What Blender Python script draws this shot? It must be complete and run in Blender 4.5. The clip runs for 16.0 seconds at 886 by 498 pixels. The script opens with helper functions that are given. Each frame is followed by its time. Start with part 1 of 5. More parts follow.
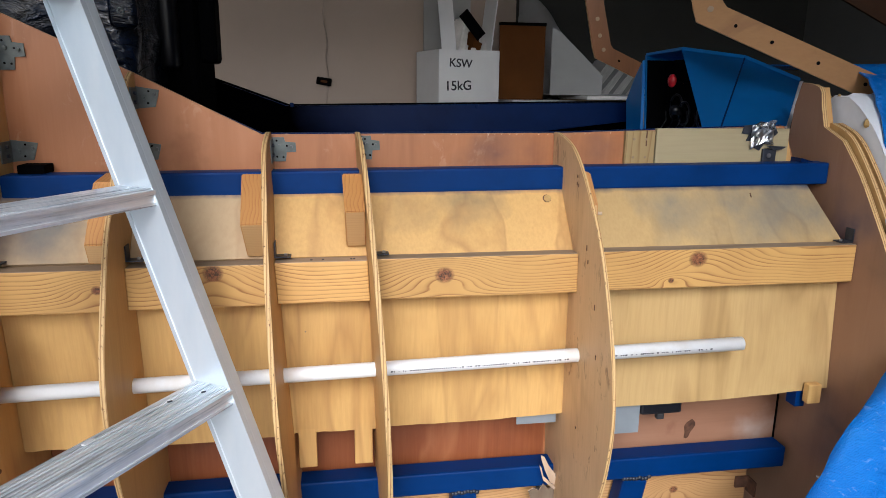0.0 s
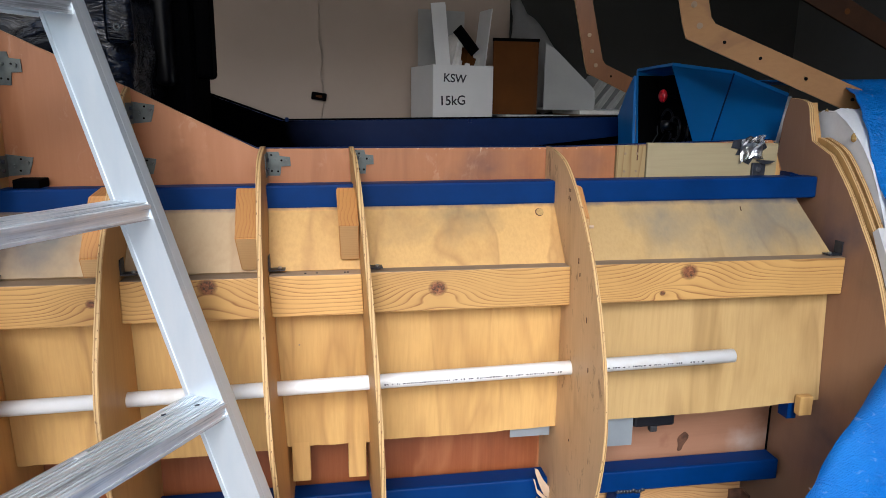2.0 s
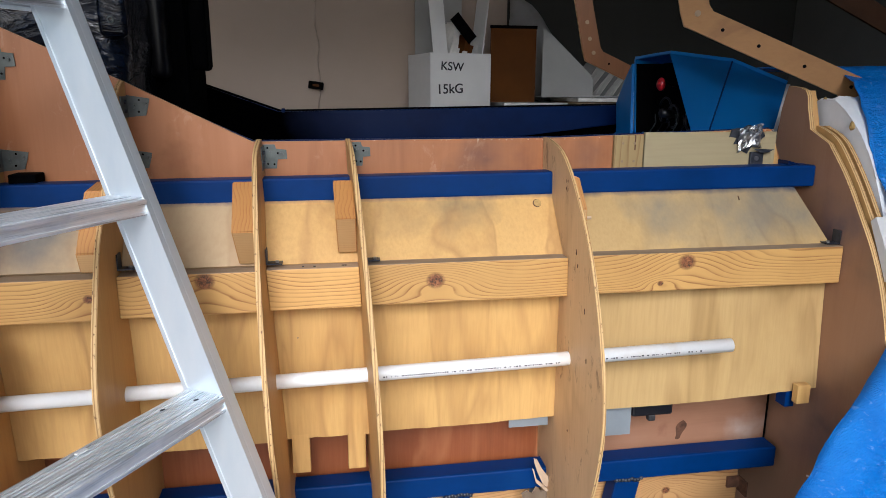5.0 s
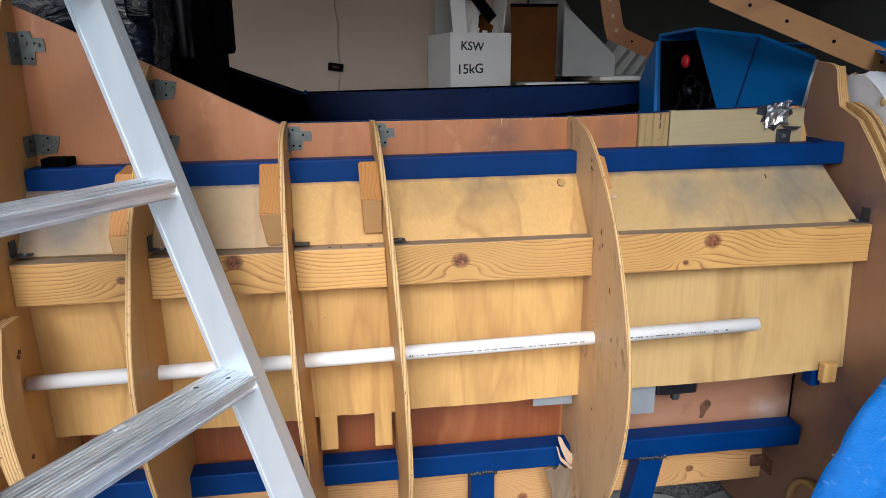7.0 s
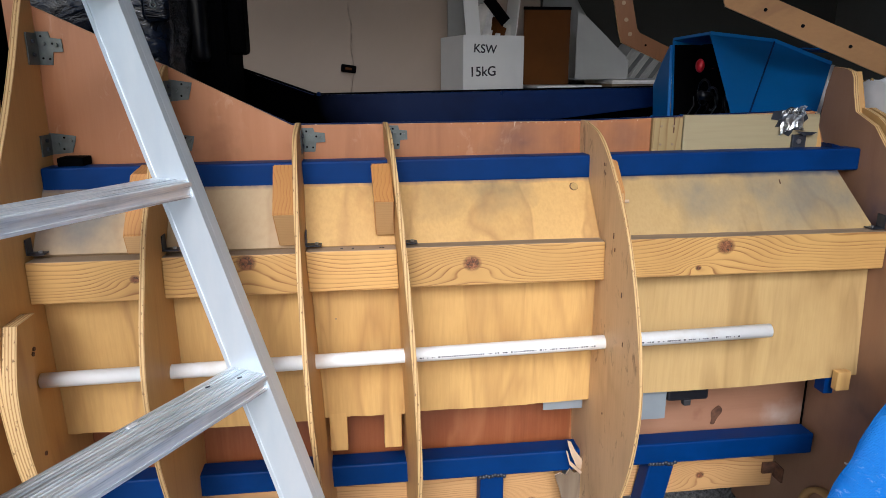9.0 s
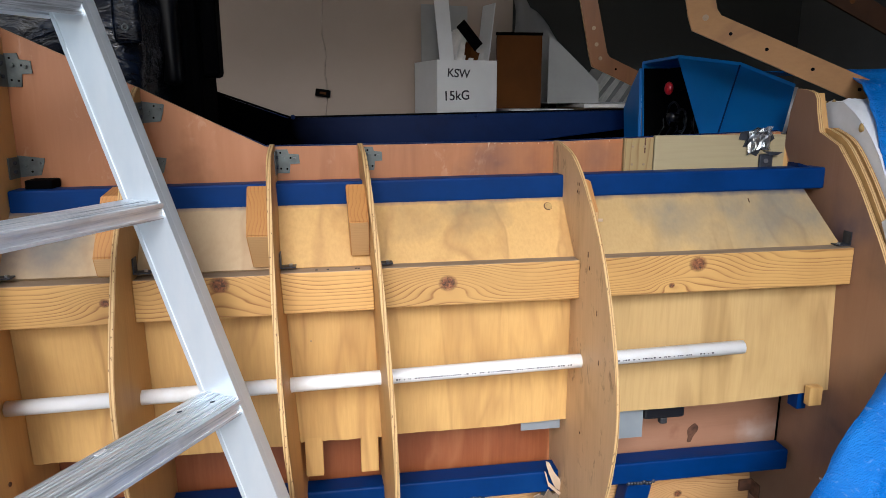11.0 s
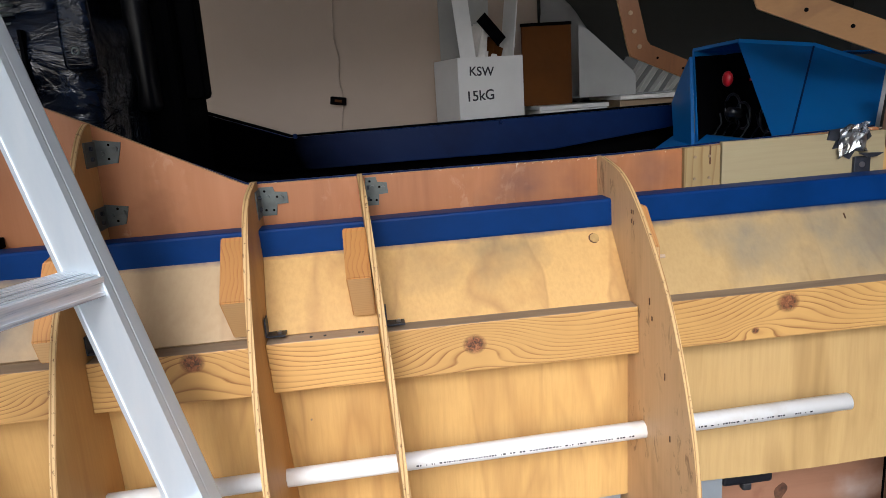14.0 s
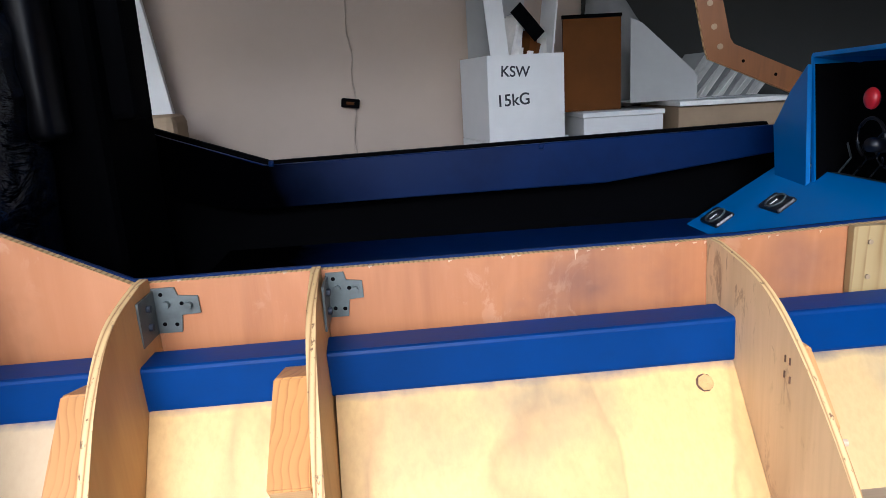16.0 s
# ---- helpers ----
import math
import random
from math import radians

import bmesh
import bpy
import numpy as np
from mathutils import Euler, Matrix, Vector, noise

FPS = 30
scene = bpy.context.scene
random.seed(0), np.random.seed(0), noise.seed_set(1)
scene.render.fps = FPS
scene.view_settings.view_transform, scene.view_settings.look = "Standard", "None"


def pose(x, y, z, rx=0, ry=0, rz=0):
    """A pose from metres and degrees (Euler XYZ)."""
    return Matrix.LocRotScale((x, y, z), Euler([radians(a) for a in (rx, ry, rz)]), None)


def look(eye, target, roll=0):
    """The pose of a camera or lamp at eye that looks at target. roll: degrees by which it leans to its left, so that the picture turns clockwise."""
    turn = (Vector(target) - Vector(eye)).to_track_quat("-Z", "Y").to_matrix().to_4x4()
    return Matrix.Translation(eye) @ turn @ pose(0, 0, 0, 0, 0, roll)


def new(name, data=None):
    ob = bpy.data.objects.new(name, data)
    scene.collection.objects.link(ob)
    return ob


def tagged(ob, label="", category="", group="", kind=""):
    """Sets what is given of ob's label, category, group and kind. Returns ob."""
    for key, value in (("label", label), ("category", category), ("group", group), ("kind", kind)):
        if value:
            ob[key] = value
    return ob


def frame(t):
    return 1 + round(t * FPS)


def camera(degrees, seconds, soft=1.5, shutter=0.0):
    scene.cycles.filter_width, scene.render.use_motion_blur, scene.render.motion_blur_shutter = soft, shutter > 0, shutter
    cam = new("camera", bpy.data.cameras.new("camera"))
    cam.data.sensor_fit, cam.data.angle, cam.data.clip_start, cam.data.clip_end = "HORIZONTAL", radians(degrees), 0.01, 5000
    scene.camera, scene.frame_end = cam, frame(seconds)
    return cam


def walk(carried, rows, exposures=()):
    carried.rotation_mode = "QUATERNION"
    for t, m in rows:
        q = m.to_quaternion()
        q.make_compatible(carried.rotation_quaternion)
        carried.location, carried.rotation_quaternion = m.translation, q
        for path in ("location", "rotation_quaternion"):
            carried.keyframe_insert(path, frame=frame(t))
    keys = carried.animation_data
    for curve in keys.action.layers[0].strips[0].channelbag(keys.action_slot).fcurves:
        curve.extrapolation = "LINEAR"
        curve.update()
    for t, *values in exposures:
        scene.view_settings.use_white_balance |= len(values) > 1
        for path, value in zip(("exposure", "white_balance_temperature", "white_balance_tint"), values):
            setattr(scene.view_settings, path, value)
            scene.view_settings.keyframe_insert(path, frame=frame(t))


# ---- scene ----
cam = camera(66.0, 16.0, soft=0.75)
PATH = [
    (0, (0.029, -0.005, 1.181), (0.333, 1.917, 0.721), 0.6),
    (0.5, (0.03, -0.011, 1.182), (0.339, 1.913, 0.732), 0.5),
    (1, (0.028, -0.013, 1.181), (0.358, 1.911, 0.745), 0.6),
    (1.5, (0.029, -0.015, 1.182), (0.352, 1.912, 0.755), 0.6),
    (2, (0.031, -0.015, 1.182), (0.35, 1.914, 0.762), 0.6),
    (2.5, (0.034, -0.013, 1.181), (0.36, 1.913, 0.751), 0.7),
    (3, (0.035, -0.012, 1.183), (0.371, 1.914, 0.764), 0.9),
    (3.2, (0.033, -0.013, 1.183), (0.364, 1.912, 0.753), 0.9),
    (5.3, (0.035, -0.012, 1.191), (0.349, 1.906, 0.722), -0.2),
    (5.5, (0.035, -0.015, 1.189), (0.33, 1.892, 0.666), -0.8),
    (6, (0.03, -0.02, 1.191), (0.307, 1.901, 0.706), -0.7),
    (6.5, (0.027, -0.021, 1.192), (0.293, 1.9, 0.704), -0.6),
    (7, (0.022, -0.018, 1.19), (0.286, 1.898, 0.681), -0.5),
    (7.5, (0.019, -0.014, 1.19), (0.289, 1.899, 0.675), -0.2),
    (8, (0.021, -0.014, 1.191), (0.262, 1.901, 0.666), -0.2),
    (8.5, (0.02, -0.019, 1.191), (0.263, 1.897, 0.668), -0.3),
    (9, (0.019, -0.018, 1.191), (0.254, 1.903, 0.688), -0.1),
    (9.2, (0.019, -0.017, 1.192), (0.268, 1.902, 0.685), 0.1),
    (11.3, (0.019, -0.019, 1.183), (0.328, 1.91, 0.753), -0.2),
    (11.5, (0.015, -0.012, 1.185), (0.299, 1.91, 0.71), 0.1),
    (12, (0.004, 0.016, 1.195), (0.293, 1.945, 0.754), -1.6),
    (12.5, (-0.028, 0.075, 1.211), (0.304, 1.998, 0.774), -1.5),
    (13, (-0.047, 0.106, 1.222), (0.325, 2.031, 0.825), -2.8),
    (13.5, (-0.022, 0.145, 1.212), (0.356, 2.058, 0.765), -3.3),
    (14, (0.081, 0.232, 1.215), (0.287, 2.171, 0.769), -3.7),
    (14.5, (0.138, 0.302, 1.217), (0.251, 2.233, 0.706), -2.4),
    (15, (0.155, 0.431, 1.225), (0.301, 2.372, 0.766), -1.8),
    (15.5, (0.131, 0.582, 1.249), (0.327, 2.53, 0.84), -2.7),
    (16, (0.156, 0.685, 1.263), (0.277, 2.626, 0.796), -3.3),
]
walk(cam, [(t, look(eye, target, roll)) for t, eye, target, roll in PATH],
     exposures=[(0, 0.02, 5650, 10), (9, 0.02, 5650, 10), (12.5, 0.05, 5700, 10), (14.5, 0.14, 5750, 10), (15.2, 0.46, 5600, 10), (16, 0.92, 5180, 10)])

# ---- light ----
world = bpy.data.worlds.new("sky")
scene.world = world
world.use_nodes = True
wn, wl = world.node_tree.nodes, world.node_tree.links
sky = wn.new("ShaderNodeTexSky")
sky.sky_type, sky.sun_disc = "NISHITA", False
sky.sun_elevation, sky.sun_rotation = radians(33), radians(188)
sky.air_density, sky.dust_density, sky.ozone_density = 1.0, 2.5, 1.0
wl.new(sky.outputs[0], wn["Background"].inputs[0])
wn["Background"].inputs[1].default_value = 0.19

sun_data = bpy.data.lights.new("sun", "SUN")
sun_data.energy, sun_data.angle, sun_data.color = 2.72, radians(28), (1.0, 0.98, 0.96)
sun_lamp = new("sun", sun_data)
sun_lamp.matrix_world = look((-1.3, -8.77, 5.7), (0, 0, 0))


# ---- materials ----
def mat(name, rough=0.6, metal=0.0):
    m = bpy.data.materials.new(name)
    m.use_nodes = True
    b = m.node_tree.nodes["Principled BSDF"]
    b.inputs["Roughness"].default_value = rough
    b.inputs["Metallic"].default_value = metal
    return m, m.node_tree.nodes, m.node_tree.links, b


def coords(n, l, scale=(1, 1, 1), rot=(0, 0, 0)):
    tc, mp = n.new("ShaderNodeTexCoord"), n.new("ShaderNodeMapping")
    mp.inputs["Scale"].default_value = scale
    mp.inputs["Rotation"].default_value = [radians(a) for a in rot]
    l.new(tc.outputs["Object"], mp.inputs["Vector"])
    return mp.outputs[0]


def noise_tex(n, l, vec, scale, detail=4.0, rough=0.55, dist=0.0):
    t = n.new("ShaderNodeTexNoise")
    t.inputs["Scale"].default_value, t.inputs["Detail"].default_value = scale, detail
    t.inputs["Roughness"].default_value, t.inputs["Distortion"].default_value = rough, dist
    l.new(vec, t.inputs["Vector"])
    return t.outputs["Fac"]


def ramp(n, l, fac, stops):
    r = n.new("ShaderNodeValToRGB")
    e = r.color_ramp.elements
    while len(e) < len(stops):
        e.new(0.5)
    for k, (p, c) in enumerate(stops):
        e[k].position = p
        e[k].color = (*c, 1) if len(c) == 3 else c
    l.new(fac, r.inputs[0])
    return r.outputs[0]


def mix(n, l, fac, a, b, mode="MIX"):
    m = n.new("ShaderNodeMix")
    m.data_type, m.blend_type = "RGBA", mode
    for k, v in ((0, fac), (6, a), (7, b)):
        if isinstance(v, (int, float)):
            m.inputs[k].default_value = v
        elif isinstance(v, tuple):
            m.inputs[k].default_value = (*v, 1)
        else:
            l.new(v, m.inputs[k])
    return m.outputs[2]


def calc(n, l, op, a, b=0.0, c=0.0):
    m = n.new("ShaderNodeMath")
    m.operation = op
    for k, v in enumerate((a, b, c)):
        if isinstance(v, (int, float)):
            m.inputs[k].default_value = v
        else:
            l.new(v, m.inputs[k])
    return m.outputs[0]


def bump(n, l, b, fac, strength=0.2, dist=0.002):
    u = n.new("ShaderNodeBump")
    u.inputs["Strength"].default_value, u.inputs["Distance"].default_value = strength, dist
    l.new(fac, u.inputs["Height"])
    l.new(u.outputs[0], b.inputs["Normal"])


def spot(n, l, x, y, z, radius):
    """1 at a place, falling to 0 at its ragged radius."""
    tc = n.new("ShaderNodeTexCoord")
    warp, add = n.new("ShaderNodeTexNoise"), n.new("ShaderNodeVectorMath")
    warp.inputs["Scale"].default_value, warp.inputs["Detail"].default_value = 11.0, 5.0
    l.new(tc.outputs["Object"], warp.inputs["Vector"])
    add.operation = "MULTIPLY_ADD"
    l.new(warp.outputs["Color"], add.inputs[0])
    add.inputs[1].default_value = (0.22, 0.22, 0.12)
    l.new(tc.outputs["Object"], add.inputs[2])
    d = n.new("ShaderNodeVectorMath")
    d.operation = "DISTANCE"
    l.new(add.outputs[0], d.inputs[0])
    d.inputs[1].default_value = (x + 0.11, y + 0.11, z + 0.06)
    r = n.new("ShaderNodeMapRange")
    r.inputs[1].default_value, r.inputs[2].default_value = radius, 0.0
    l.new(d.outputs["Value"], r.inputs[0])
    return r.outputs[0]


def ply(name, light, dark, streak, grain_axis="z", rough=0.55, stains=(), marks=0.35, rnd=0.12, scuffs=None, fringe=None):
    """Plywood face: broad figure, fine grain along one axis, worn marks and sprayed paint stains (x, y, z, radius, colour)."""
    m, n, l, b = mat(name, rough)
    fine = {"z": (60, 60, 3), "x": (3, 60, 60), "y": (60, 3, 60)}[grain_axis]
    broad = {"z": (9, 9, 1.3), "x": (1.3, 9, 9), "y": (9, 1.3, 9)}[grain_axis]
    figure = noise_tex(n, l, coords(n, l, broad, (0, 9, 0)), 2.0, 4, 0.55, 0.35)
    g = noise_tex(n, l, coords(n, l, fine), 3.0, 5, 0.6)
    col = ramp(n, l, figure, [(0.26, tuple(0.45 * a + 0.55 * c for a, c in zip(light, dark))), (0.46, light), (0.62, light), (0.80, tuple(0.7 * a + 0.3 * c for a, c in zip(light, streak)))])
    col = mix(n, l, calc(n, l, "MULTIPLY", calc(n, l, "SUBTRACT", g, 0.4), 0.6), col, streak)
    vein = {"z": (9, 5, 1.5), "x": (1.3, 9, 9), "y": (9, 1.3, 9)}[grain_axis]
    line = noise_tex(n, l, coords(n, l, vein, (0, 10, 0)), 0.8, 3, 0.5, 0.7)
    patchy = noise_tex(n, l, coords(n, l), 5.0, 2, 0.5)
    f = calc(n, l, "MULTIPLY", ramp(n, l, line, [(0.535, (0, 0, 0)), (0.575, (0.50, 0.50, 0.50)), (0.62, (0.16, 0.16, 0.16)), (0.70, (0.02, 0.02, 0.02))]), ramp(n, l, patchy, [(0.36, (0.1, 0.1, 0.1)), (0.58, (1, 1, 1))]))
    col = mix(n, l, f, col, streak)
    blotch = noise_tex(n, l, coords(n, l), 7.0, 4, 0.6)
    col = mix(n, l, ramp(n, l, blotch, [(0.55, (0, 0, 0)), (0.8, (marks, marks, marks))]), col, dark)
    if scuffs:
        rub = noise_tex(n, l, coords(n, l, (14, 22, 9), (28, 0, 0)), 2.0, 6, 0.7, 0.8)
        worn = noise_tex(n, l, coords(n, l), 9.0, 3, 0.5)
        f = calc(n, l, "MULTIPLY", ramp(n, l, rub, [(0.56, (0, 0, 0)), (0.63, (1, 1, 1))]), ramp(n, l, worn, [(0.46, (0, 0, 0)), (0.6, (0.75, 0.75, 0.75))]))
        col = mix(n, l, f, col, scuffs)
    info = n.new("ShaderNodeObjectInfo")
    hsv = n.new("ShaderNodeHueSaturation")
    l.new(calc(n, l, "MULTIPLY_ADD", info.outputs["Random"], rnd, 1.0 - rnd / 2), hsv.inputs["Value"])
    l.new(col, hsv.inputs["Color"])
    col = hsv.outputs[0]
    spray = noise_tex(n, l, coords(n, l), 9.0, 4, 0.6)
    for x, y, z, radius, colour in stains:
        f = calc(n, l, "MULTIPLY", spot(n, l, x, y, z, radius), calc(n, l, "MULTIPLY_ADD", spray, 1.3, -0.05))
        f.node.use_clamp = True
        col = mix(n, l, f, col, colour)
    if fringe:
        # ragged tube paint spray and the tube's contact shadow, painted along the skin's top
        tc, sep = n.new("ShaderNodeTexCoord"), n.new("ShaderNodeSeparateXYZ")
        l.new(tc.outputs["Object"], sep.inputs[0])
        ragged = noise_tex(n, l, coords(n, l, (2.2, 2.2, 2.2)), 9.0, 5, 0.65)
        f = calc(n, l, "MULTIPLY_ADD", calc(n, l, "SUBTRACT", sep.outputs[2], fringe), 95.0, calc(n, l, "MULTIPLY_ADD", ragged, 1.6, -0.45))
        f.node.use_clamp = True
        col = mix(n, l, calc(n, l, "MULTIPLY", f, 0.85), col, DEEP_SPRAY_SHADE)
    l.new(col, b.inputs["Base Color"])
    bump(n, l, b, g, 0.25, 0.0008)
    return m


BLUE_SPRAY = (0.09, 0.13, 0.15)
DEEP_SPRAY_SHADE = (0.012, 0.035, 0.09)
M_PLY = ply("pine_plywood", (0.615, 0.375, 0.125), (0.47, 0.255, 0.074), (0.30, 0.145, 0.043), "z",
            stains=((0.28, 1.265, 0.97, 0.08, (0.16, 0.13, 0.08)), (0.17, 1.26, 0.965, 0.07, (0.20, 0.14, 0.07))), fringe=0.984)
M_PLY_TAN = ply("tan_plywood", (0.50, 0.335, 0.135), (0.39, 0.245, 0.085), (0.26, 0.145, 0.048), "z",
                stains=((0.70, 1.25, 0.965, 0.10, BLUE_SPRAY), (0.86, 1.24, 0.95, 0.14, BLUE_SPRAY), (0.99, 1.25, 0.955, 0.11, BLUE_SPRAY)), fringe=0.984)
M_PLY_PALE = ply("pale_plywood", (0.50, 0.36, 0.20), (0.42, 0.28, 0.14), (0.38, 0.24, 0.12), "z",
                 stains=((-0.535, 1.25, 0.955, 0.17, DEEP_SPRAY_SHADE), (-0.46, 1.25, 0.96, 0.09, BLUE_SPRAY)), fringe=0.982)
M_PLY_GREY = ply("weathered_pale_plywood", (0.37, 0.305, 0.175), (0.29, 0.235, 0.13), (0.22, 0.17, 0.09), "x")
M_RIB = ply("rib_plywood", (0.57, 0.335, 0.115), (0.44, 0.23, 0.07), (0.36, 0.18, 0.06), "z")
M_RIB_DIRTY = ply("scuffed_rib_plywood", (0.68, 0.455, 0.235), (0.57, 0.36, 0.17), (0.42, 0.245, 0.115), "z", marks=0.35, scuffs=(0.25, 0.13, 0.06))
M_RED = ply("meranti_plywood", (0.375, 0.148, 0.056), (0.21, 0.070, 0.025), (0.46, 0.205, 0.09), "z", 0.42, marks=0.9, scuffs=(0.46, 0.235, 0.125),
            stains=((0.33, 1.345, 1.06, 0.07, (0.12, 0.06, 0.05)), (0.56, 1.345, 1.06, 0.07, (0.14, 0.07, 0.06)), (0.40, 1.345, 1.045, 0.05, (0.1, 0.05, 0.05))))
M_BULK = ply("brown_plywood", (0.34, 0.18, 0.10), (0.26, 0.125, 0.066), (0.38, 0.215, 0.125), "z", 0.45,
             stains=((1.05, 1.205, 0.915, 0.10, DEEP_SPRAY_SHADE), (1.05, 1.15, 0.50, 0.16, (0.06, 0.05, 0.06)), (1.05, 1.10, 0.86, 0.07, (0.12, 0.09, 0.07))))
# red plywood with the shade of the recess below the skin in its colour
M_RED_SHADED = ply("shaded_red_plywood", (0.23, 0.066, 0.021), (0.15, 0.040, 0.013), (0.38, 0.15, 0.06), "z", 0.4, marks=0.5)
M_PLYWOOD_LINING = ply("dull_meranti_lining", (0.31, 0.155, 0.088), (0.24, 0.11, 0.06), (0.37, 0.20, 0.12), "x", 0.5,
                       stains=((0.985, 1.345, 0.395, 0.06, (0.5, 0.42, 0.36)), (0.826, 1.345, 0.412, 0.028, (0.16, 0.045, 0.02))))


def edge_material():
    m, n, l, b = mat("plywood_edge", 0.7)
    w = n.new("ShaderNodeTexWave")
    w.wave_type, w.bands_direction = "BANDS", "X"
    w.inputs["Scale"].default_value, w.inputs["Distortion"].default_value = 62.0, 0.25
    w.inputs["Detail Scale"].default_value = 2.0
    l.new(coords(n, l), w.inputs["Vector"])
    chips = noise_tex(n, l, coords(n, l, (70, 34, 34)), 3.0, 5, 0.65)
    col = ramp(n, l, w.outputs["Fac"], [(0.02, (0.30, 0.155, 0.05)), (0.20, (0.50, 0.31, 0.125)), (0.9, (0.62, 0.41, 0.175))])
    col = mix(n, l, ramp(n, l, chips, [(0.60, (0, 0, 0)), (0.66, (0.9, 0.9, 0.9))]), col, (0.13, 0.055, 0.02))
    l.new(col, b.inputs["Base Color"])
    bump(n, l, b, chips, 0.5, 0.002)
    return m


M_EDGE = edge_material()


def pine(name, axis="x", knots=(), centre=None, pale=(0.62, 0.365, 0.115), dark=(0.26, 0.105, 0.026), freq=200.0):
    """Sawn pine: growth lines along one axis that flow round knots (u along, v across)."""
    m, n, l, b = mat(name, 0.5)
    tc, sep = n.new("ShaderNodeTexCoord"), n.new("ShaderNodeSeparateXYZ")
    l.new(tc.outputs["Object"], sep.inputs[0])
    u, v = {"x": (0, 2), "z": (2, 0), "y": (1, 2)}[axis]
    u, v = sep.outputs[u], sep.outputs[v]
    st = {"x": (1.2, 6, 6), "z": (6, 6, 1.2), "y": (6, 1.2, 6)}[axis]
    warp = noise_tex(n, l, coords(n, l, st), 1.0, 3, 0.5)
    field = calc(n, l, "MULTIPLY_ADD", warp, 0.055, v)
    if centre is not None:
        # rings cut near the pith: arches where the saw ran in and out of them
        slow = {"x": (1.0, 0.01, 0.01), "z": (0.01, 0.01, 1.0), "y": (0.01, 1.0, 0.01)}[axis]
        depth = calc(n, l, "MULTIPLY_ADD", noise_tex(n, l, coords(n, l, slow), 1.7, 2, 0.4), 0.10, -0.01)
        off = calc(n, l, "SUBTRACT", field, centre + 0.085)
        field = calc(n, l, "SQRT", calc(n, l, "ADD", calc(n, l, "MULTIPLY", off, off), calc(n, l, "MULTIPLY", depth, depth)))
    core = None
    for ku, kv, size in knots:
        du = calc(n, l, "MULTIPLY", calc(n, l, "SUBTRACT", u, ku), 0.42)
        dv = calc(n, l, "SUBTRACT", v, kv)
        r2 = calc(n, l, "ADD", calc(n, l, "MULTIPLY", du, du), calc(n, l, "MULTIPLY", dv, dv))
        pull = calc(n, l, "EXPONENT", calc(n, l, "MULTIPLY", r2, -1.0 / (2.1 * size) ** 2))
        field = calc(n, l, "MULTIPLY_ADD", pull, size * 1.9, field)
        du2 = calc(n, l, "MULTIPLY", calc(n, l, "SUBTRACT", u, ku), 0.85)
        rr = calc(n, l, "SQRT", calc(n, l, "ADD", calc(n, l, "MULTIPLY", du2, du2), calc(n, l, "MULTIPLY", dv, dv)))
        k = calc(n, l, "MULTIPLY_ADD", rr, -1.0 / (size * 0.75), 1.15)
        k.node.use_clamp = True
        core = k if core is None else calc(n, l, "MAXIMUM", core, k)
    drift = noise_tex(n, l, coords(n, l, tuple(3.2 * a for a in st)), 1.0, 2, 0.5)
    lines = calc(n, l, "FRACT", calc(n, l, "MULTIPLY_ADD", field, freq, calc(n, l, "MULTIPLY", drift, 2.6)))
    col = ramp(n, l, lines, [(0.0, pale), (0.50, tuple(0.93 * p + 0.07 * d for p, d in zip(pale, dark))), (0.74, tuple(0.62 * p + 0.38 * d for p, d in zip(pale, dark))), (0.90, dark), (1.0, tuple(0.8 * p + 0.2 * d for p, d in zip(pale, dark)))])
    faint = noise_tex(n, l, coords(n, l, tuple(5.0 * a for a in st)), 1.0, 3, 0.6)
    col = mix(n, l, ramp(n, l, faint, [(0.36, (0.75, 0.75, 0.75)), (0.60, (0, 0, 0))]), col, tuple(0.88 * p + 0.12 * d for p, d in zip(pale, dark)))
    tint = noise_tex(n, l, coords(n, l, (3, 3, 3)), 2.0, 4, 0.6)
    col = mix(n, l, ramp(n, l, tint, [(0.4, (0, 0, 0)), (0.75, (0.28, 0.28, 0.28))]), col, dark)
    info = n.new("ShaderNodeObjectInfo")
    hsv = n.new("ShaderNodeHueSaturation")
    l.new(calc(n, l, "MULTIPLY_ADD", info.outputs["Random"], 0.2, 0.9), hsv.inputs["Value"])
    l.new(col, hsv.inputs["Color"])
    col = hsv.outputs[0]
    if core is not None:
        crack = noise_tex(n, l, coords(n, l), 150.0, 4, 0.7, 1.0)
        heart = ramp(n, l, crack, [(0.40, (0.035, 0.014, 0.008)), (0.52, (0.17, 0.055, 0.022)), (0.66, (0.33, 0.13, 0.055))])
        col = mix(n, l, ramp(n, l, core, [(0.0, (0, 0, 0)), (0.22, (0.55, 0.55, 0.55)), (0.55, (0.95, 0.95, 0.95))]), col, heart)
    l.new(col, b.inputs["Base Color"])
    bump(n, l, b, lines, 0.12, 0.0006)
    return m


M_STRINGER = pine("knotty_pine", "x", ((0.219, 0.850, 0.019), (0.712, 0.866, 0.020), (-0.185, 0.866, 0.019), (-0.375, 0.842, 0.010), (0.66, 0.825, 0.007)), 0.838)
M_SAWN = ply("grey_sawn_pine", (0.34, 0.245, 0.155), (0.23, 0.16, 0.10), (0.15, 0.095, 0.055), "x", 0.7, rnd=0.4)
M_TORN = ply("torn_grey_plywood", (0.23, 0.175, 0.115), (0.15, 0.105, 0.065), (0.10, 0.06, 0.035), "z", 0.8, marks=0.6)
M_PINE_Z = pine("pine_block_wood", "z", (), None, (0.50, 0.245, 0.072), (0.35, 0.14, 0.038), 160.0)
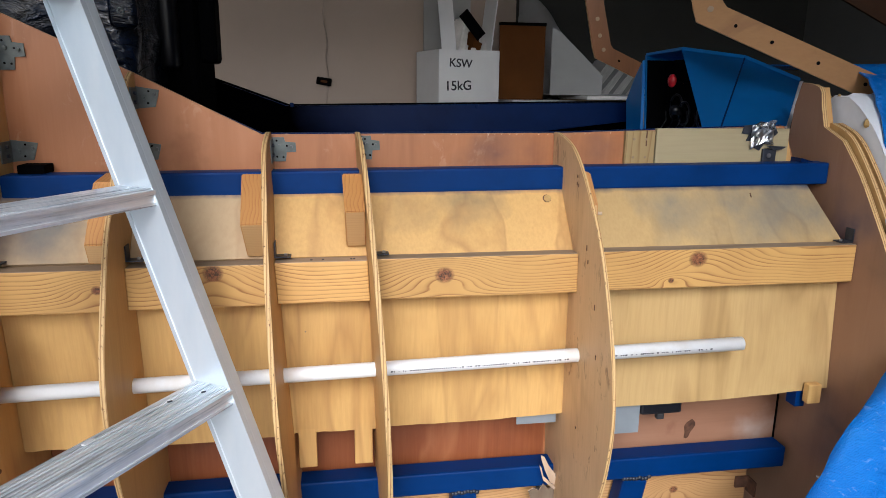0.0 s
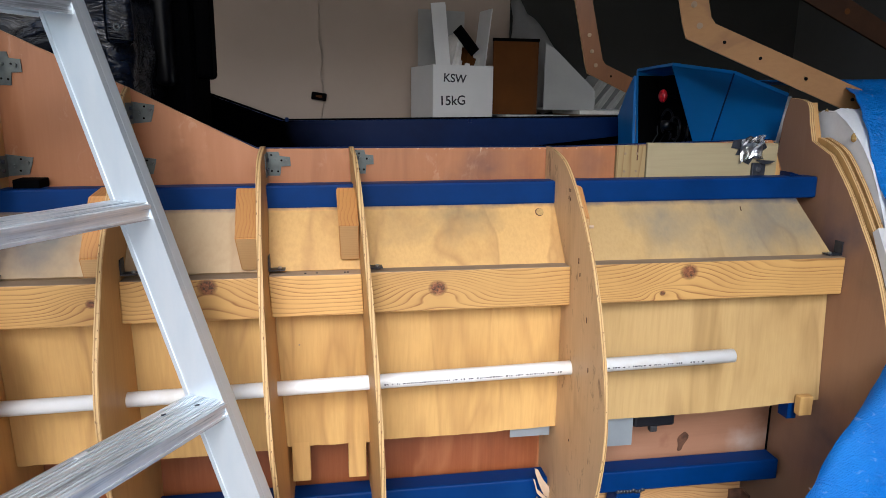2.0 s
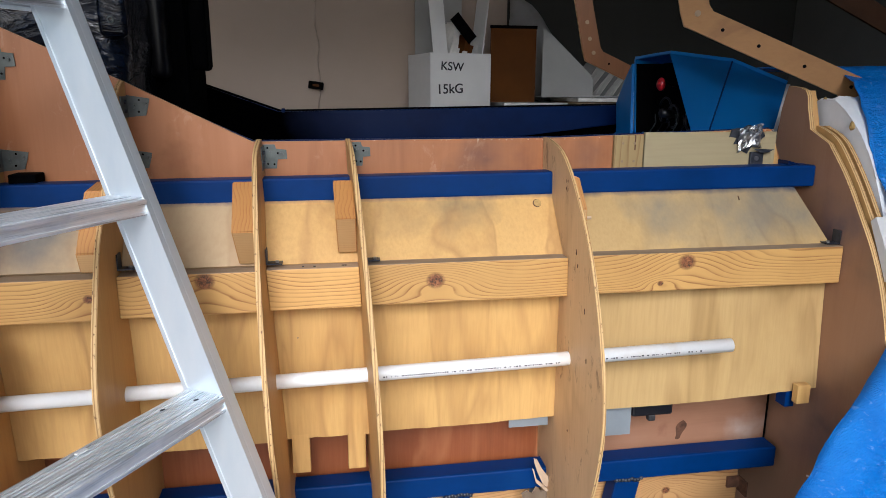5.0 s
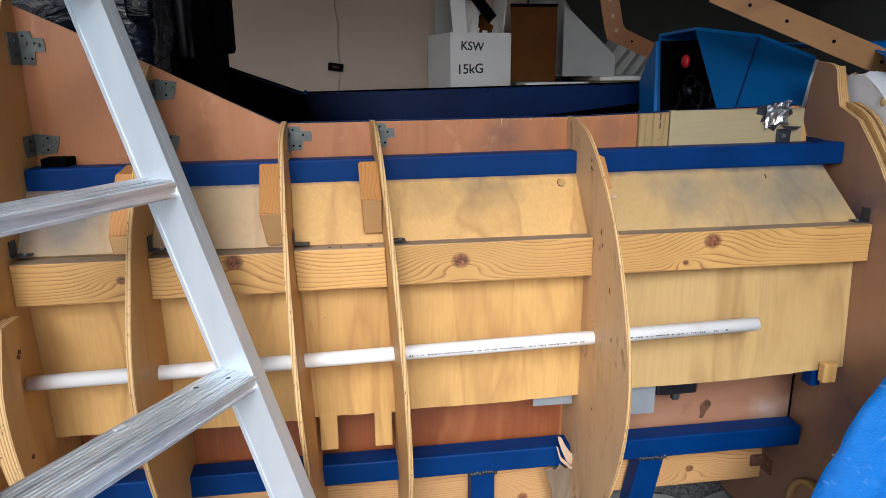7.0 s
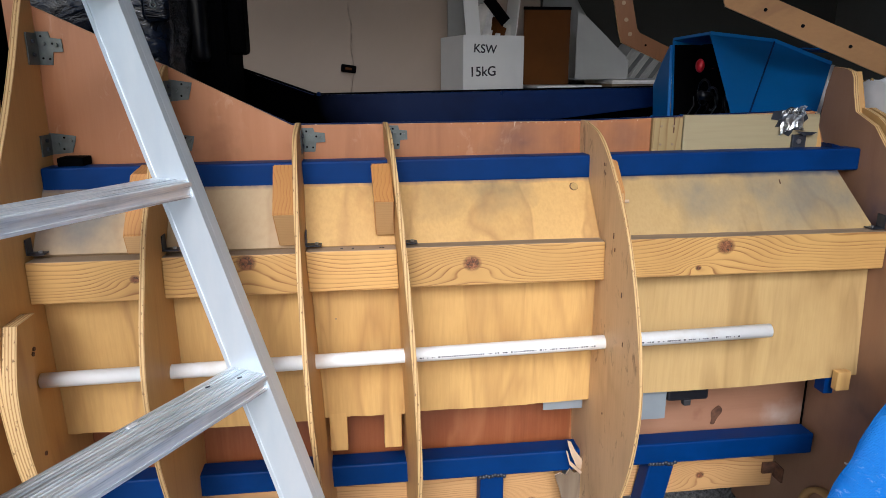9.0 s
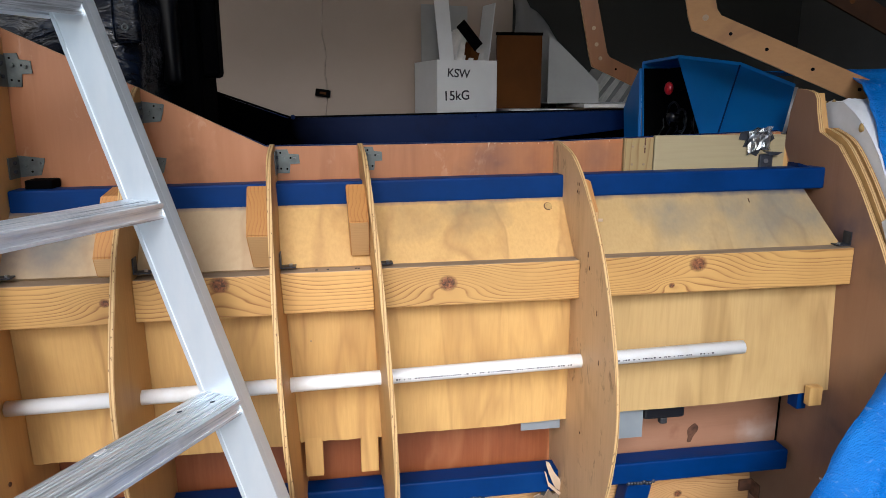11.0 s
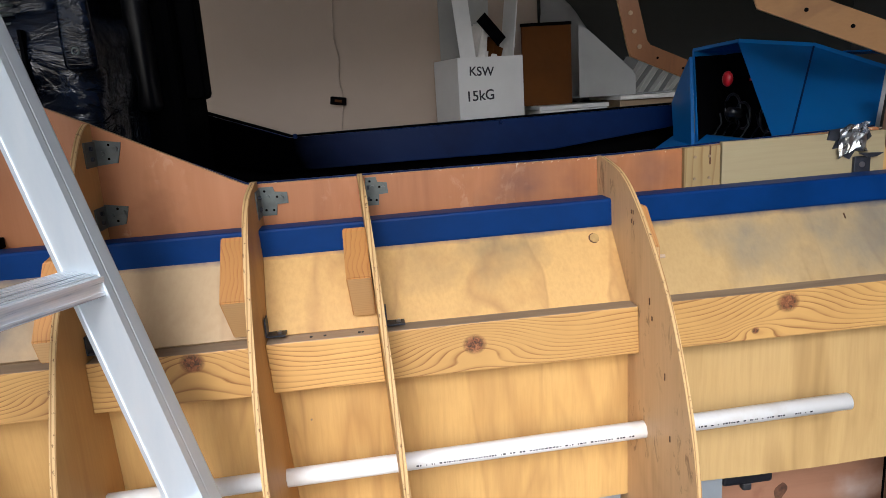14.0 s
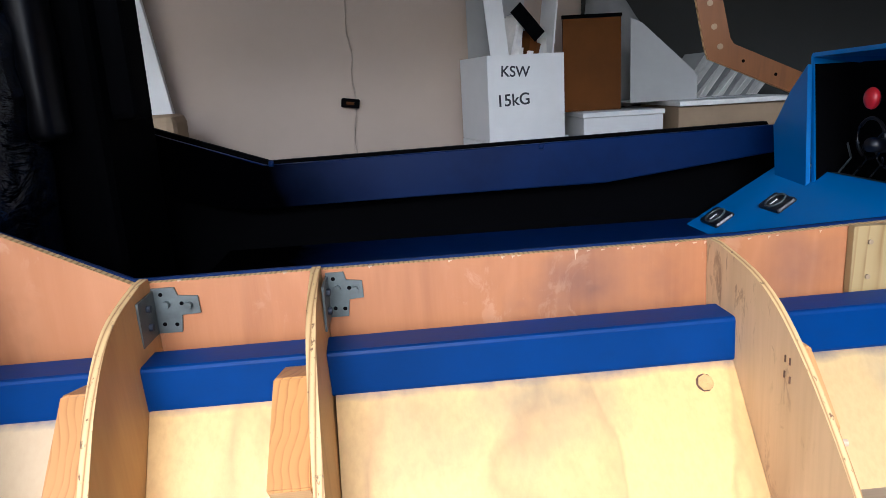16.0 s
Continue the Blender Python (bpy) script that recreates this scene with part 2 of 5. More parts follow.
M_PINE_END = pine("pine_end_wood", "x", (), None, (0.55, 0.34, 0.145), (0.49, 0.29, 0.115), 240.0)
M_PINE_LOW = pine("old_pine", "x", ((0.39, 0.225, 0.014), (0.80, 0.26, 0.012), (-0.1, 0.24, 0.012)), 0.25, (0.52, 0.30, 0.12), (0.28, 0.13, 0.045))
# the far frame's shade is put into this darker wood colour
M_CANOPY_SHADED = ply("shaded_varnished_frame_wood", (0.17, 0.066, 0.018), (0.12, 0.042, 0.010), (0.10, 0.036, 0.012), "z", 0.4)
M_CANOPY = ply("varnished_frame_wood", (0.31, 0.15, 0.042), (0.23, 0.10, 0.026), (0.17, 0.075, 0.022), "x", 0.6)


def plain(name, colour, rough=0.5, metal=0.0, var=0.25, scale=12.0, relief=0.1, dist=0.001, coat=0.0, dirt=None, spec=0.5):
    """A painted or cast surface with soft variation and fine relief."""
    m, n, l, b = mat(name, rough, metal)
    a = noise_tex(n, l, coords(n, l), scale, 5, 0.6)
    low = tuple(c * (1 - var) for c in colour)
    high = tuple(min(1, c * (1 + var)) for c in colour)
    col = ramp(n, l, a, [(0.3, low), (0.7, high)])
    if dirt:
        s = noise_tex(n, l, coords(n, l), scale * 0.35, 6, 0.7)
        col = mix(n, l, ramp(n, l, s, [(0.58, (0, 0, 0)), (0.72, (0.7, 0.7, 0.7))]), col, dirt)
    l.new(col, b.inputs["Base Color"])
    g = noise_tex(n, l, coords(n, l), scale * 12, 3, 0.6)
    l.new(calc(n, l, "MULTIPLY_ADD", a, 0.3, rough - 0.15), b.inputs["Roughness"])
    b.inputs["Specular IOR Level"].default_value = spec
    if coat:
        b.inputs["Coat Weight"].default_value = coat
    bump(n, l, b, g, relief, dist)
    return m


M_TUBE = plain("blue_tube_paint", (0.001, 0.027, 0.13), 0.52, 0, 0.2, 9, 0.06, dirt=(0.004, 0.038, 0.14), spec=0.13)
M_NAVY = plain("navy_paint", (0.0014, 0.0120, 0.062), 0.42, 0, 0.25, 7, 0.12, dirt=(0.004, 0.014, 0.060), spec=0.14)
M_SKYBLUE = plain("bright_blue_paint", (0.010, 0.14, 0.41), 0.42, 0, 0.12, 5, 0.06, spec=0.4)
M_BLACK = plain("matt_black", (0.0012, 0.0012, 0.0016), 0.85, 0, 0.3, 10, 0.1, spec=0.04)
M_GLOSSBLACK = plain("black_plastic", (0.010, 0.010, 0.013), 0.3, 0, 0.3, 10, 0.05)
M_BOLSTER = plain("dull_black_vinyl", (0.003, 0.003, 0.005), 0.42, 0, 0.3, 10, 0.05, spec=0.3)
M_RUBBER = plain("dark_rubber", (0.02, 0.02, 0.022), 0.6)
M_RED_PLASTIC = plain("red_plastic", (0.45, 0.012, 0.02), 0.35)
M_WHITE = plain("white_card", (0.60, 0.60, 0.59), 0.6, 0, 0.06, 4, 0.05)
M_CHIP = plain("raw_chipped_wood", (0.55, 0.40, 0.27), 0.8)
M_PAPER = plain("paper", (0.62, 0.61, 0.58), 0.7, 0, 0.15, 20, 0.05)
M_FOAM = plain("white_foam", (0.74, 0.75, 0.76), 0.5, 0, 0.1, 12, 0.2, 0.002, dirt=(0.45, 0.33, 0.16))
M_GLUE = plain("yellow_foam_glue", (0.42, 0.27, 0.09), 0.6, 0, 0.4, 30, 0.6, 0.004)
M_GREYCARD = plain("grey_card", (0.30, 0.30, 0.29), 0.7, 0, 0.12, 3, 0.05, spec=0.2)
M_PVC = plain("white_pvc", (0.82, 0.82, 0.80), 0.35, 0, 0.05, 8, 0.03, dirt=(0.62, 0.55, 0.45))
M_INK = plain("black_ink", (0.015, 0.015, 0.02), 0.6)
M_ZINC = plain("galvanised_steel", (0.12, 0.135, 0.13), 0.45, 0.5, 0.3, 40, 0.1)
M_STEEL = plain("bright_steel", (0.50, 0.51, 0.52), 0.34, 1.0, 0.1, 30, 0.1)
M_FOIL = plain("shiny_foil", (0.80, 0.81, 0.82), 0.28, 1.0, 0.05, 30, 0.1)
M_DARKSTEEL = plain("dark_blued_steel", (0.05, 0.055, 0.07), 0.45, 0.6, 0.4, 40, 0.15)
M_GREY_PLATE = plain("grey_sheet_metal", (0.27, 0.30, 0.32), 0.5, 0.3, 0.12, 10, 0.06)
M_RUST = plain("rusty_steel", (0.12, 0.055, 0.03), 0.75, 0.3, 0.5, 60, 0.4)
M_BROWNCARD = plain("brown_board", (0.085, 0.030, 0.006), 0.7, 0, 0.2, 4, 0.1, spec=0.1)
M_SPAR = plain("dark_spar_wood", (0.030, 0.014, 0.007), 0.7, 0, 0.3, 9, 0.1, spec=0.1)
M_CARDBOARD = plain("cardboard", (0.28, 0.20, 0.12), 0.75, 0, 0.15, 5, 0.1)
M_WALL = plain("beige_wall_paint", (0.37, 0.302, 0.25), 0.85, 0, 0.05, 2.0, 0.15, spec=0.15)
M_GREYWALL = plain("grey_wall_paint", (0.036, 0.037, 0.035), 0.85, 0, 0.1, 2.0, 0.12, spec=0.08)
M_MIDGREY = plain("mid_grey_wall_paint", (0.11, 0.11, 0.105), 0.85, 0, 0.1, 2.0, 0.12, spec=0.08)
M_CEIL = plain("ceiling_board", (0.42, 0.40, 0.37), 0.85, 0, 0.06, 2.0, 0.1)
M_CONCRETE = plain("concrete", (0.34, 0.33, 0.31), 0.85, 0, 0.3, 6, 0.4, 0.003, dirt=(0.10, 0.09, 0.08))
M_ASPHALT = plain("pale_concrete_driveway", (0.33, 0.32, 0.30), 0.9, 0, 0.3, 20, 0.5, 0.004)
M_RAG = plain("speckled_grey_cloth", (0.11, 0.11, 0.11), 0.9, 0, 0.9, 120, 0.8, 0.004)
M_CORD = plain("pale_cord", (0.33, 0.27, 0.22), 0.6)
M_BENCH = plain("bench_board", (0.33, 0.25, 0.17), 0.7)


def aluminium():
    m, n, l, b = mat("worn_aluminium", 0.36, 0.72)
    a = noise_tex(n, l, coords(n, l, (1, 1, 0.35)), 9.0, 5, 0.6)
    s = noise_tex(n, l, coords(n, l, (8, 8, 60), (0, 27, -30)), 6.0, 4, 0.6)
    col = ramp(n, l, a, [(0.3, (0.76, 0.83, 0.88)), (0.55, (0.85, 0.90, 0.93)), (0.75, (0.93, 0.95, 0.97))])
    l.new(col, b.inputs["Base Color"])
    l.new(calc(n, l, "MULTIPLY_ADD", s, 0.24, 0.26), b.inputs["Roughness"])
    bump(n, l, b, s, 0.05, 0.0006)
    return m


M_ALU = aluminium()


def tread_aluminium():
    """Walked-on aluminium with dark dirt lying in streaks along the tread."""
    m, n, l, b = mat("walked_on_aluminium", 0.4, 0.75)
    tc, mp = n.new("ShaderNodeTexCoord"), n.new("ShaderNodeMapping")
    mp.vector_type = "TEXTURE"
    mp.inputs["Rotation"].default_value = (0, 0, radians(58.5))
    mp.inputs["Scale"].default_value = (0.16, 0.006, 0.006)
    l.new(tc.outputs["Object"], mp.inputs["Vector"])
    streak = noise_tex(n, l, mp.outputs[0], 1.0, 4, 0.6)
    patch = noise_tex(n, l, coords(n, l), 14.0, 4, 0.6)
    col = ramp(n, l, streak, [(0.34, (0.42, 0.45, 0.48)), (0.45, (0.80, 0.85, 0.89)), (0.60, (0.95, 0.97, 0.98))])
    col = mix(n, l, ramp(n, l, patch, [(0.5, (0, 0, 0)), (0.75, (0.5, 0.5, 0.5))]), col, (0.55, 0.59, 0.62))
    l.new(col, b.inputs["Base Color"])
    l.new(calc(n, l, "MULTIPLY_ADD", patch, 0.3, 0.28), b.inputs["Roughness"])
    bump(n, l, b, streak, 0.2, 0.001)
    return m


M_TREAD = tread_aluminium()


def tarp_material():
    m, n, l, b = mat("blue_tarpaulin", 0.27)
    a = noise_tex(n, l, coords(n, l), 9.0, 5, 0.6)
    w1, w2 = n.new("ShaderNodeTexWave"), n.new("ShaderNodeTexWave")
    for w, d in ((w1, "Y"), (w2, "Z")):
        w.bands_direction = d
        w.inputs["Scale"].default_value = 130.0
        w.inputs["Distortion"].default_value = 2.0
        l.new(coords(n, l), w.inputs["Vector"])
    weave = calc(n, l, "MULTIPLY", w1.outputs["Fac"], w2.outputs["Fac"])
    crease = noise_tex(n, l, coords(n, l, (1, 1, 2)), 45.0, 5, 0.65, 1.5)
    col = ramp(n, l, a, [(0.3, (0.005, 0.14, 0.56)), (0.7, (0.014, 0.23, 0.74))])
    # highlights on the crinkles painted as a paler blue along the crests
    col = mix(n, l, ramp(n, l, crease, [(0.6, (0, 0, 0)), (0.75, (0.45, 0.45, 0.45))]), col, (0.30, 0.52, 0.85))
    l.new(col, b.inputs["Base Color"])
    bump(n, l, b, calc(n, l, "MULTIPLY_ADD", crease, 2.5, calc(n, l, "MULTIPLY", weave, 0.25)), 0.7, 0.004)
    return m


M_TARP = tarp_material()


def leather():
    m, n, l, b = mat("dark_blue_leather", 0.24)
    a = noise_tex(n, l, coords(n, l, (1, 1, 2.2)), 11.0, 4, 0.55, 0.8)
    # wrinkle highlights put into the colour: lighter crests, darker creases
    col = ramp(n, l, a, [(0.38, (0.0015, 0.0025, 0.006)), (0.72, (0.010, 0.017, 0.036))])
    l.new(col, b.inputs["Base Color"])
    b.inputs["Specular IOR Level"].default_value = 0.45
    bump(n, l, b, a, 1.0, 0.012)
    return m


M_LEATHER = leather()


# ---- building helpers ----
def add_box(bm, x0, x1, y0, y1, z0, z1, bevel=0.0, m=None):
    res = bmesh.ops.create_cube(bm, size=1.0)
    vs = res["verts"]
    mt = Matrix.LocRotScale(((x0 + x1) / 2, (y0 + y1) / 2, (z0 + z1) / 2), None, (x1 - x0, y1 - y0, z1 - z0))
    bmesh.ops.transform(bm, matrix=(m or Matrix()) @ mt, verts=vs)
    if bevel:
        es = list({e for v in vs for e in v.link_edges})
        bmesh.ops.bevel(bm, geom=es, offset=bevel, segments=2, affect="EDGES", profile=0.5)
    return bm


def add_cyl(bm, a, b, r, seg=16, r2=None, caps=True):
    a, b = Vector(a), Vector(b)
    d = b - a
    mt = Matrix.Translation((a + b) / 2) @ d.to_track_quat("Z", "Y").to_matrix().to_4x4()
    bmesh.ops.create_cone(bm, cap_ends=caps, segments=seg, radius1=r, radius2=r if r2 is None else r2, depth=d.length, matrix=mt)
    return bm


def add_prism(bm, pts, axis, lo, hi, side_mat=0):
    """A plate: the outline pts in the plane across axis, from lo to hi. Its rim takes the material slot side_mat."""
    def at(p, w):
        return {"x": (w, p[0], p[1]), "y": (p[0], w, p[1]), "z": (p[0], p[1], w)}[axis]
    va = [bm.verts.new(at(p, lo)) for p in pts]
    vb = [bm.verts.new(at(p, hi)) for p in pts]
    f1, f2 = bm.faces.new(va), bm.faces.new(vb[::-1])
    k = len(pts)
    for i in range(k):
        f = bm.faces.new((va[i], vb[i], vb[(i + 1) % k], va[(i + 1) % k]))
        f.material_index = side_mat
    bmesh.ops.recalc_face_normals(bm, faces=bm.faces[:])
    return bm


def add_sheet(bm, quad, thick):
    """A flat plate from corner points, thickened away from its first face."""
    q = [Vector(p) for p in quad]
    nrm = (q[1] - q[0]).cross(q[2] - q[0]).normalized() * thick
    va, vb = [bm.verts.new(p) for p in q], [bm.verts.new(p - nrm) for p in q]
    bm.faces.new(va), bm.faces.new(vb[::-1])
    k = len(q)
    for i in range(k):
        bm.faces.new((va[i], vb[i], vb[(i + 1) % k], va[(i + 1) % k]))
    bmesh.ops.recalc_face_normals(bm, faces=bm.faces[:])
    return bm


def smooth_line(pts, steps=5):
    """A smooth line through the given points."""
    p = [Vector((*a, 0)) for a in pts]
    out = []
    for i in range(len(p) - 1):
        a, b, c, d = p[max(i - 1, 0)], p[i], p[i + 1], p[min(i + 2, len(p) - 1)]
        for s in range(steps):
            t = s / steps
            q = 0.5 * (2 * b + (c - a) * t + (2 * a - 5 * b + 4 * c - d) * t * t + (3 * b - a - 3 * c + d) * t ** 3)
            out.append((q.x, q.y))
    out.append(tuple(pts[-1]))
    return out


def mesh_of(name, bm, mats, smooth=False):
    me = bpy.data.meshes.new(name)
    bm.to_mesh(me)
    bm.free()
    for m in (mats if isinstance(mats, (list, tuple)) else [mats]):
        me.materials.append(m)
    if smooth:
        me.polygons.foreach_set("use_smooth", [True] * len(me.polygons))
        me.update()
    return new(name, me)


def part(name, bm, material, parent, label="", smooth=False):
    ob = mesh_of(name, bm, material, smooth)
    ob.parent = parent
    base = parent.matrix_basis if parent.parent is None else Matrix()
    ob.matrix_parent_inverse = base.inverted()
    if label:
        ob["label"] = label
    return ob


def thing(name, at, label, category, group=""):
    ob = new(name)
    ob.empty_display_size = 0.05
    ob.matrix_basis = Matrix.Translation(at)
    return tagged(ob, label, category, group)


def solid(name, bm, material, label, category, group="", smooth=False):
    return tagged(mesh_of(name, bm, material, smooth), label, category, group)


def setting(name, bm, material, label, category):
    return tagged(mesh_of(name, bm, material), label, category, "", "structure")


def B(*a, bevel=0.0, m=None):
    return add_box(bmesh.new(), *a, bevel=bevel, m=m)


# ---- the garage ----
DOOR_Y = 0.95
setting("floor", B(-3.0, 4.2, -0.75, 4.0, -0.12, 0.0), M_CONCRETE, "grey dusty concrete garage floor", "floor")
setting("ground", B(-60, 60, -80, 60, -0.30, -0.122), M_ASPHALT, "pale concrete driveway outside the open garage door", "ground")
setting("wall_north", B(-3.0, 1.02, 3.80, 3.95, 0, 2.5), M_WALL, "beige painted garage back wall", "wall")
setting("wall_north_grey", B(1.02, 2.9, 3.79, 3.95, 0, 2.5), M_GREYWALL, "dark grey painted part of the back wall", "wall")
setting("wall_west", B(-3.15, -3.0, DOOR_Y, 3.95, 0, 2.5), M_WALL, "beige painted garage side wall", "wall")
# the front stretch is out of view, added to darken the right side
setting("wall_east", B(2.75, 2.90, -0.75, 3.788, 0, 2.5), M_MIDGREY, "grey painted garage side wall, its unseen front added to dim the right", "wall")
# unseen pier behind the camera, added to keep light off the right
setting("blocker_south", B(0.98, 2.75, -0.90, -0.752, 0, 2.5), M_WALL, "unseen beige pier added to dim the right side", "wall")
setting("ceiling", B(-3.15, 2.9, DOOR_Y, 3.95, 2.502, 2.6), M_CEIL, "plain pale garage ceiling", "ceiling")

# slab out of view, added to cut the skylight from above
setting("sky_blocker", B(-2.7, 2.74, -0.32, 0.93, 2.18, 2.23, bevel=0.004), M_CEIL, "unseen pale overhead slab added to block the high sky", "garage door")

# ---- the cockpit mock-up ----
RED_Y = 1.345
cockpit = thing("cockpit_mockup", (0.25, 1.7, 0.0), "home-built plywood and blue steel cockpit mock-up with curved side ribs", "cockpit mockup")

side = [(-0.60, 1.328), (-0.333, 1.203), (-0.109, 1.091), (0.50, 1.094), (0.978, 1.109), (1.012, 1.032), (1.05, 1.02), (1.05, 0.335), (-0.60, 0.335)]
bm = add_prism(bmesh.new(), side, "y", RED_Y, RED_Y + 0.009, 1)
part("side_panel", bm, [M_RED, M_EDGE], cockpit, "reddish plywood side panel with chipped top edge")
# blue inner lining of the near side, standing just proud of the panel's top
bm = add_prism(bmesh.new(), [(x, z + (0.0025 if x > -0.2 else -0.004)) for x, z in side[:7]] + [(1.05, 0.3), (-0.60, 0.3)], "y", RED_Y + 0.0095, RED_Y + 0.014)
part("inner_lining", bm, M_NAVY, cockpit, "navy painted inner lining")
bm = add_prism(bmesh.new(), [(0.482, 0.515), (1.043, 0.515), (1.043, 0.335), (0.482, 0.335)], "y", RED_Y - 0.004, RED_Y - 0.0005)
part("lower_lining", bm, M_PLYWOOD_LINING, cockpit, "dull brown lower lining with a rust stain")
part("lower_lining", B(-0.551, 0.4755, RED_Y - 0.004, RED_Y - 0.0005, 0.337, 0.56), M_RED_SHADED, cockpit, "red plywood lower lining, darkened for the shade below the skin")
blob = [(0.826 + (0.011 + 0.004 * math.sin(3 * a)) * math.cos(a) + 0.006 * math.sin(a), 0.413 + 0.024 * math.sin(a)) for a in [k * math.pi / 10 for k in range(20)]]
part("rust_stain", add_prism(bmesh.new(), blob, "y", RED_Y - 0.0052, RED_Y - 0.0045), M_RUST, cockpit, "reddish brown rust stain")
part("dark_joint", B(1.0435, 1.0495, RED_Y - 0.003, RED_Y - 0.0005, 0.34, 0.55), M_BLACK, cockpit, "dark open joint")
# chips and splinters on the top edge
for k in range(30):
    x = random.uniform(-0.08, 1.0)
    z = 1.092 + max(0, (x - 0.5)) * 0.033
    w, h = random.uniform(0.0012, 0.0032), random.uniform(0.0008, 0.0028) if k else 0.008
    if not k:
        x, z, h = 0.330, 1.0935, 0.0105
    outline = [(x, z + 0.0003), (x + w * 0.2, z - h * 0.55), (x + w * 0.45, z - h), (x + w * 0.7, z - h * 0.4), (x + w * 1.4, z - h * 0.2), (x + w * 1.5, z + 0.0003)]
    part("chip", add_prism(bmesh.new(), outline, "y", RED_Y - 0.0006, RED_Y + 0.004), M_CHIP, cockpit)

# pale plywood patch with screwed strap
part("patch_panel", B(0.685, 0.985, RED_Y - 0.011, RED_Y - 0.001, 1.0, 1.104, bevel=0.001), M_PLY_GREY, cockpit, "pale weathered plywood patch")
strap = part("patch_strap", B(0.618, 0.682, RED_Y - 0.011, RED_Y - 0.001, 1.0, 1.099, bevel=0.001), pine("strap_wood", "z", (), None, (0.38, 0.27, 0.12), (0.25, 0.15, 0.05), 60), cockpit, "pale pine strap with four screws")
for x in (0.636, 0.662):
    for z in (1.045, 1.082):
        part("screw", add_cyl(bmesh.new(), (x, RED_Y - 0.013, z), (x, RED_Y - 0.008, z), 0.0026, 10), M_CARDBOARD, strap)

# ribs: curved front edges
FRONT = [(1.322, 1.096), (1.243, 1.079), (1.185, 1.040), (1.125, 0.972), (1.076, 0.900), (1.036, 0.812), (1.008, 0.718), (1.000, 0.622), (1.020, 0.522), (1.050, 0.444), (1.085, 0.385)]
FOOT = [(1.15, 0.325), (1.25, 0.24), (1.345, 0.20)]


def lean_none(z):
    return 0.0


def lean_b(z):
    return 0.046 * (1.09 - z)


def lean_c(z):
    return 0.042 * (1.05 - z)


def lean_d(z):
    return 0.018 * (1.03 - z)


def rib(x0, x1, front, material, label, lean=lean_none, twist=0.0):
    pts = [(RED_Y - 0.001, front[0][1])] + smooth_line(front + FOOT, 5)[:-1] + [(RED_Y - 0.001, 0.20)]
    bm = add_prism(bmesh.new(), pts, "x", x0, x1, 1)
    for v in bm.verts:
        v.co.x += lean(v.co.z) - twist * (v.co.y - 1.03)
    return part("rib", bm, [material, M_EDGE], cockpit, label)


def shifted(d):
    return [(y + d * min(1, max(0, (1.1 - z) / 0.15)), z) for y, z in FRONT]


rib_d = rib(0.469, 0.4755, shifted(-0.012), M_RIB_DIRTY, "scuffed plywood rib, torn at its lower end", lean_d)
rib_c = rib(0.0795, 0.088, shifted(0.004), M_RIB, "tan plywood rib with curved front edge", lean_c, 0.035)
rib_b = rib(-0.1000, -0.0915, shifted(0.020), M_RIB, "tan plywood rib with curved front edge", lean_b)
rib_a = rib(-0.3370, -0.3285, [(1.335, 1.203), (1.300, 1.183), (1.252, 1.130), (1.212, 1.074), (1.170, 1.012), (1.116, 0.945), (1.076, 0.865), (1.038, 0.767),
                             (1.027, 0.674), (1.046, 0.558), (1.075, 0.473), (1.11, 0.40)], M_RIB, "tan plywood rib with curved front edge")
REAR = [(1.335, 1.34), (1.305, 1.305), (1.255, 1.21), (1.205, 1.127), (1.137, 1.024), (1.095, 0.93), (1.065, 0.80), (1.05, 0.70), (1.065, 0.57), (1.095, 0.47), (1.13, 0.40)]
rib_0 = rib(-0.564, -0.552, REAR, M_RIB, "tan plywood rear rib with doubler strip")
rib(-0.640, -0.628, [(y - 0.02, z) for y, z in REAR], M_RIB, "tan plywood rear rib")
dbl = smooth_line([(1.075, 0.80), (1.045, 0.70), (1.050, 0.60), (1.075, 0.50), (1.09, 0.46)], 4)
bm = add_prism(bmesh.new(), dbl + [(y + 0.062, z) for y, z in dbl[::-1]], "x", -0.5515, -0.530, 1)
part("doubler", bm, [M_RIB, M_EDGE], rib_0, "plywood doubler with screws")
for y, z in ((1.115, 0.745), (1.11, 0.738), (1.10, 0.56)):
    part("screw", add_cyl(bmesh.new(), (-0.531, y, z), (-0.528, y, z), 0.004, 10), M_RUST, rib_0)

# staple marks and dents on the worn rib
for k in range(5):
    y, z = random.uniform(1.06, 1.17), random.uniform(0.42, 0.9)
    dx = lean_d(z) - 0.001
    part("scratch", B(0.4690 + dx, 0.4704 + dx, y, y + random.uniform(0.001, 0.003), z, z + random.uniform(0.003, 0.012)), M_RUST, rib_d)
for y, z in ((1.195, 1.022), (1.188, 1.022), (1.195, 1.008), (1.187, 1.006), (1.29, 1.078)):
    part("staple", B(0.4682, 0.4692, y, y + 0.0013, z, z + 0.006), M_RUST, rib_d)
# torn, delaminated foot of the worn rib
def shard(outline, y0, y1, material, label):
    """Flat torn piece of veneer that leans forwards towards its tip."""
    bm = add_prism(bmesh.new(), outline, "y", 0, 0.0035, 1)
    zs = [z for _, z in outline]
    for v in bm.verts:
        v.co.y += y0 + (y1 - y0) * (v.co.z - min(zs)) / (max(zs) - min(zs))
    part("splinter", bm, [material, M_CHIP], rib_d, label)


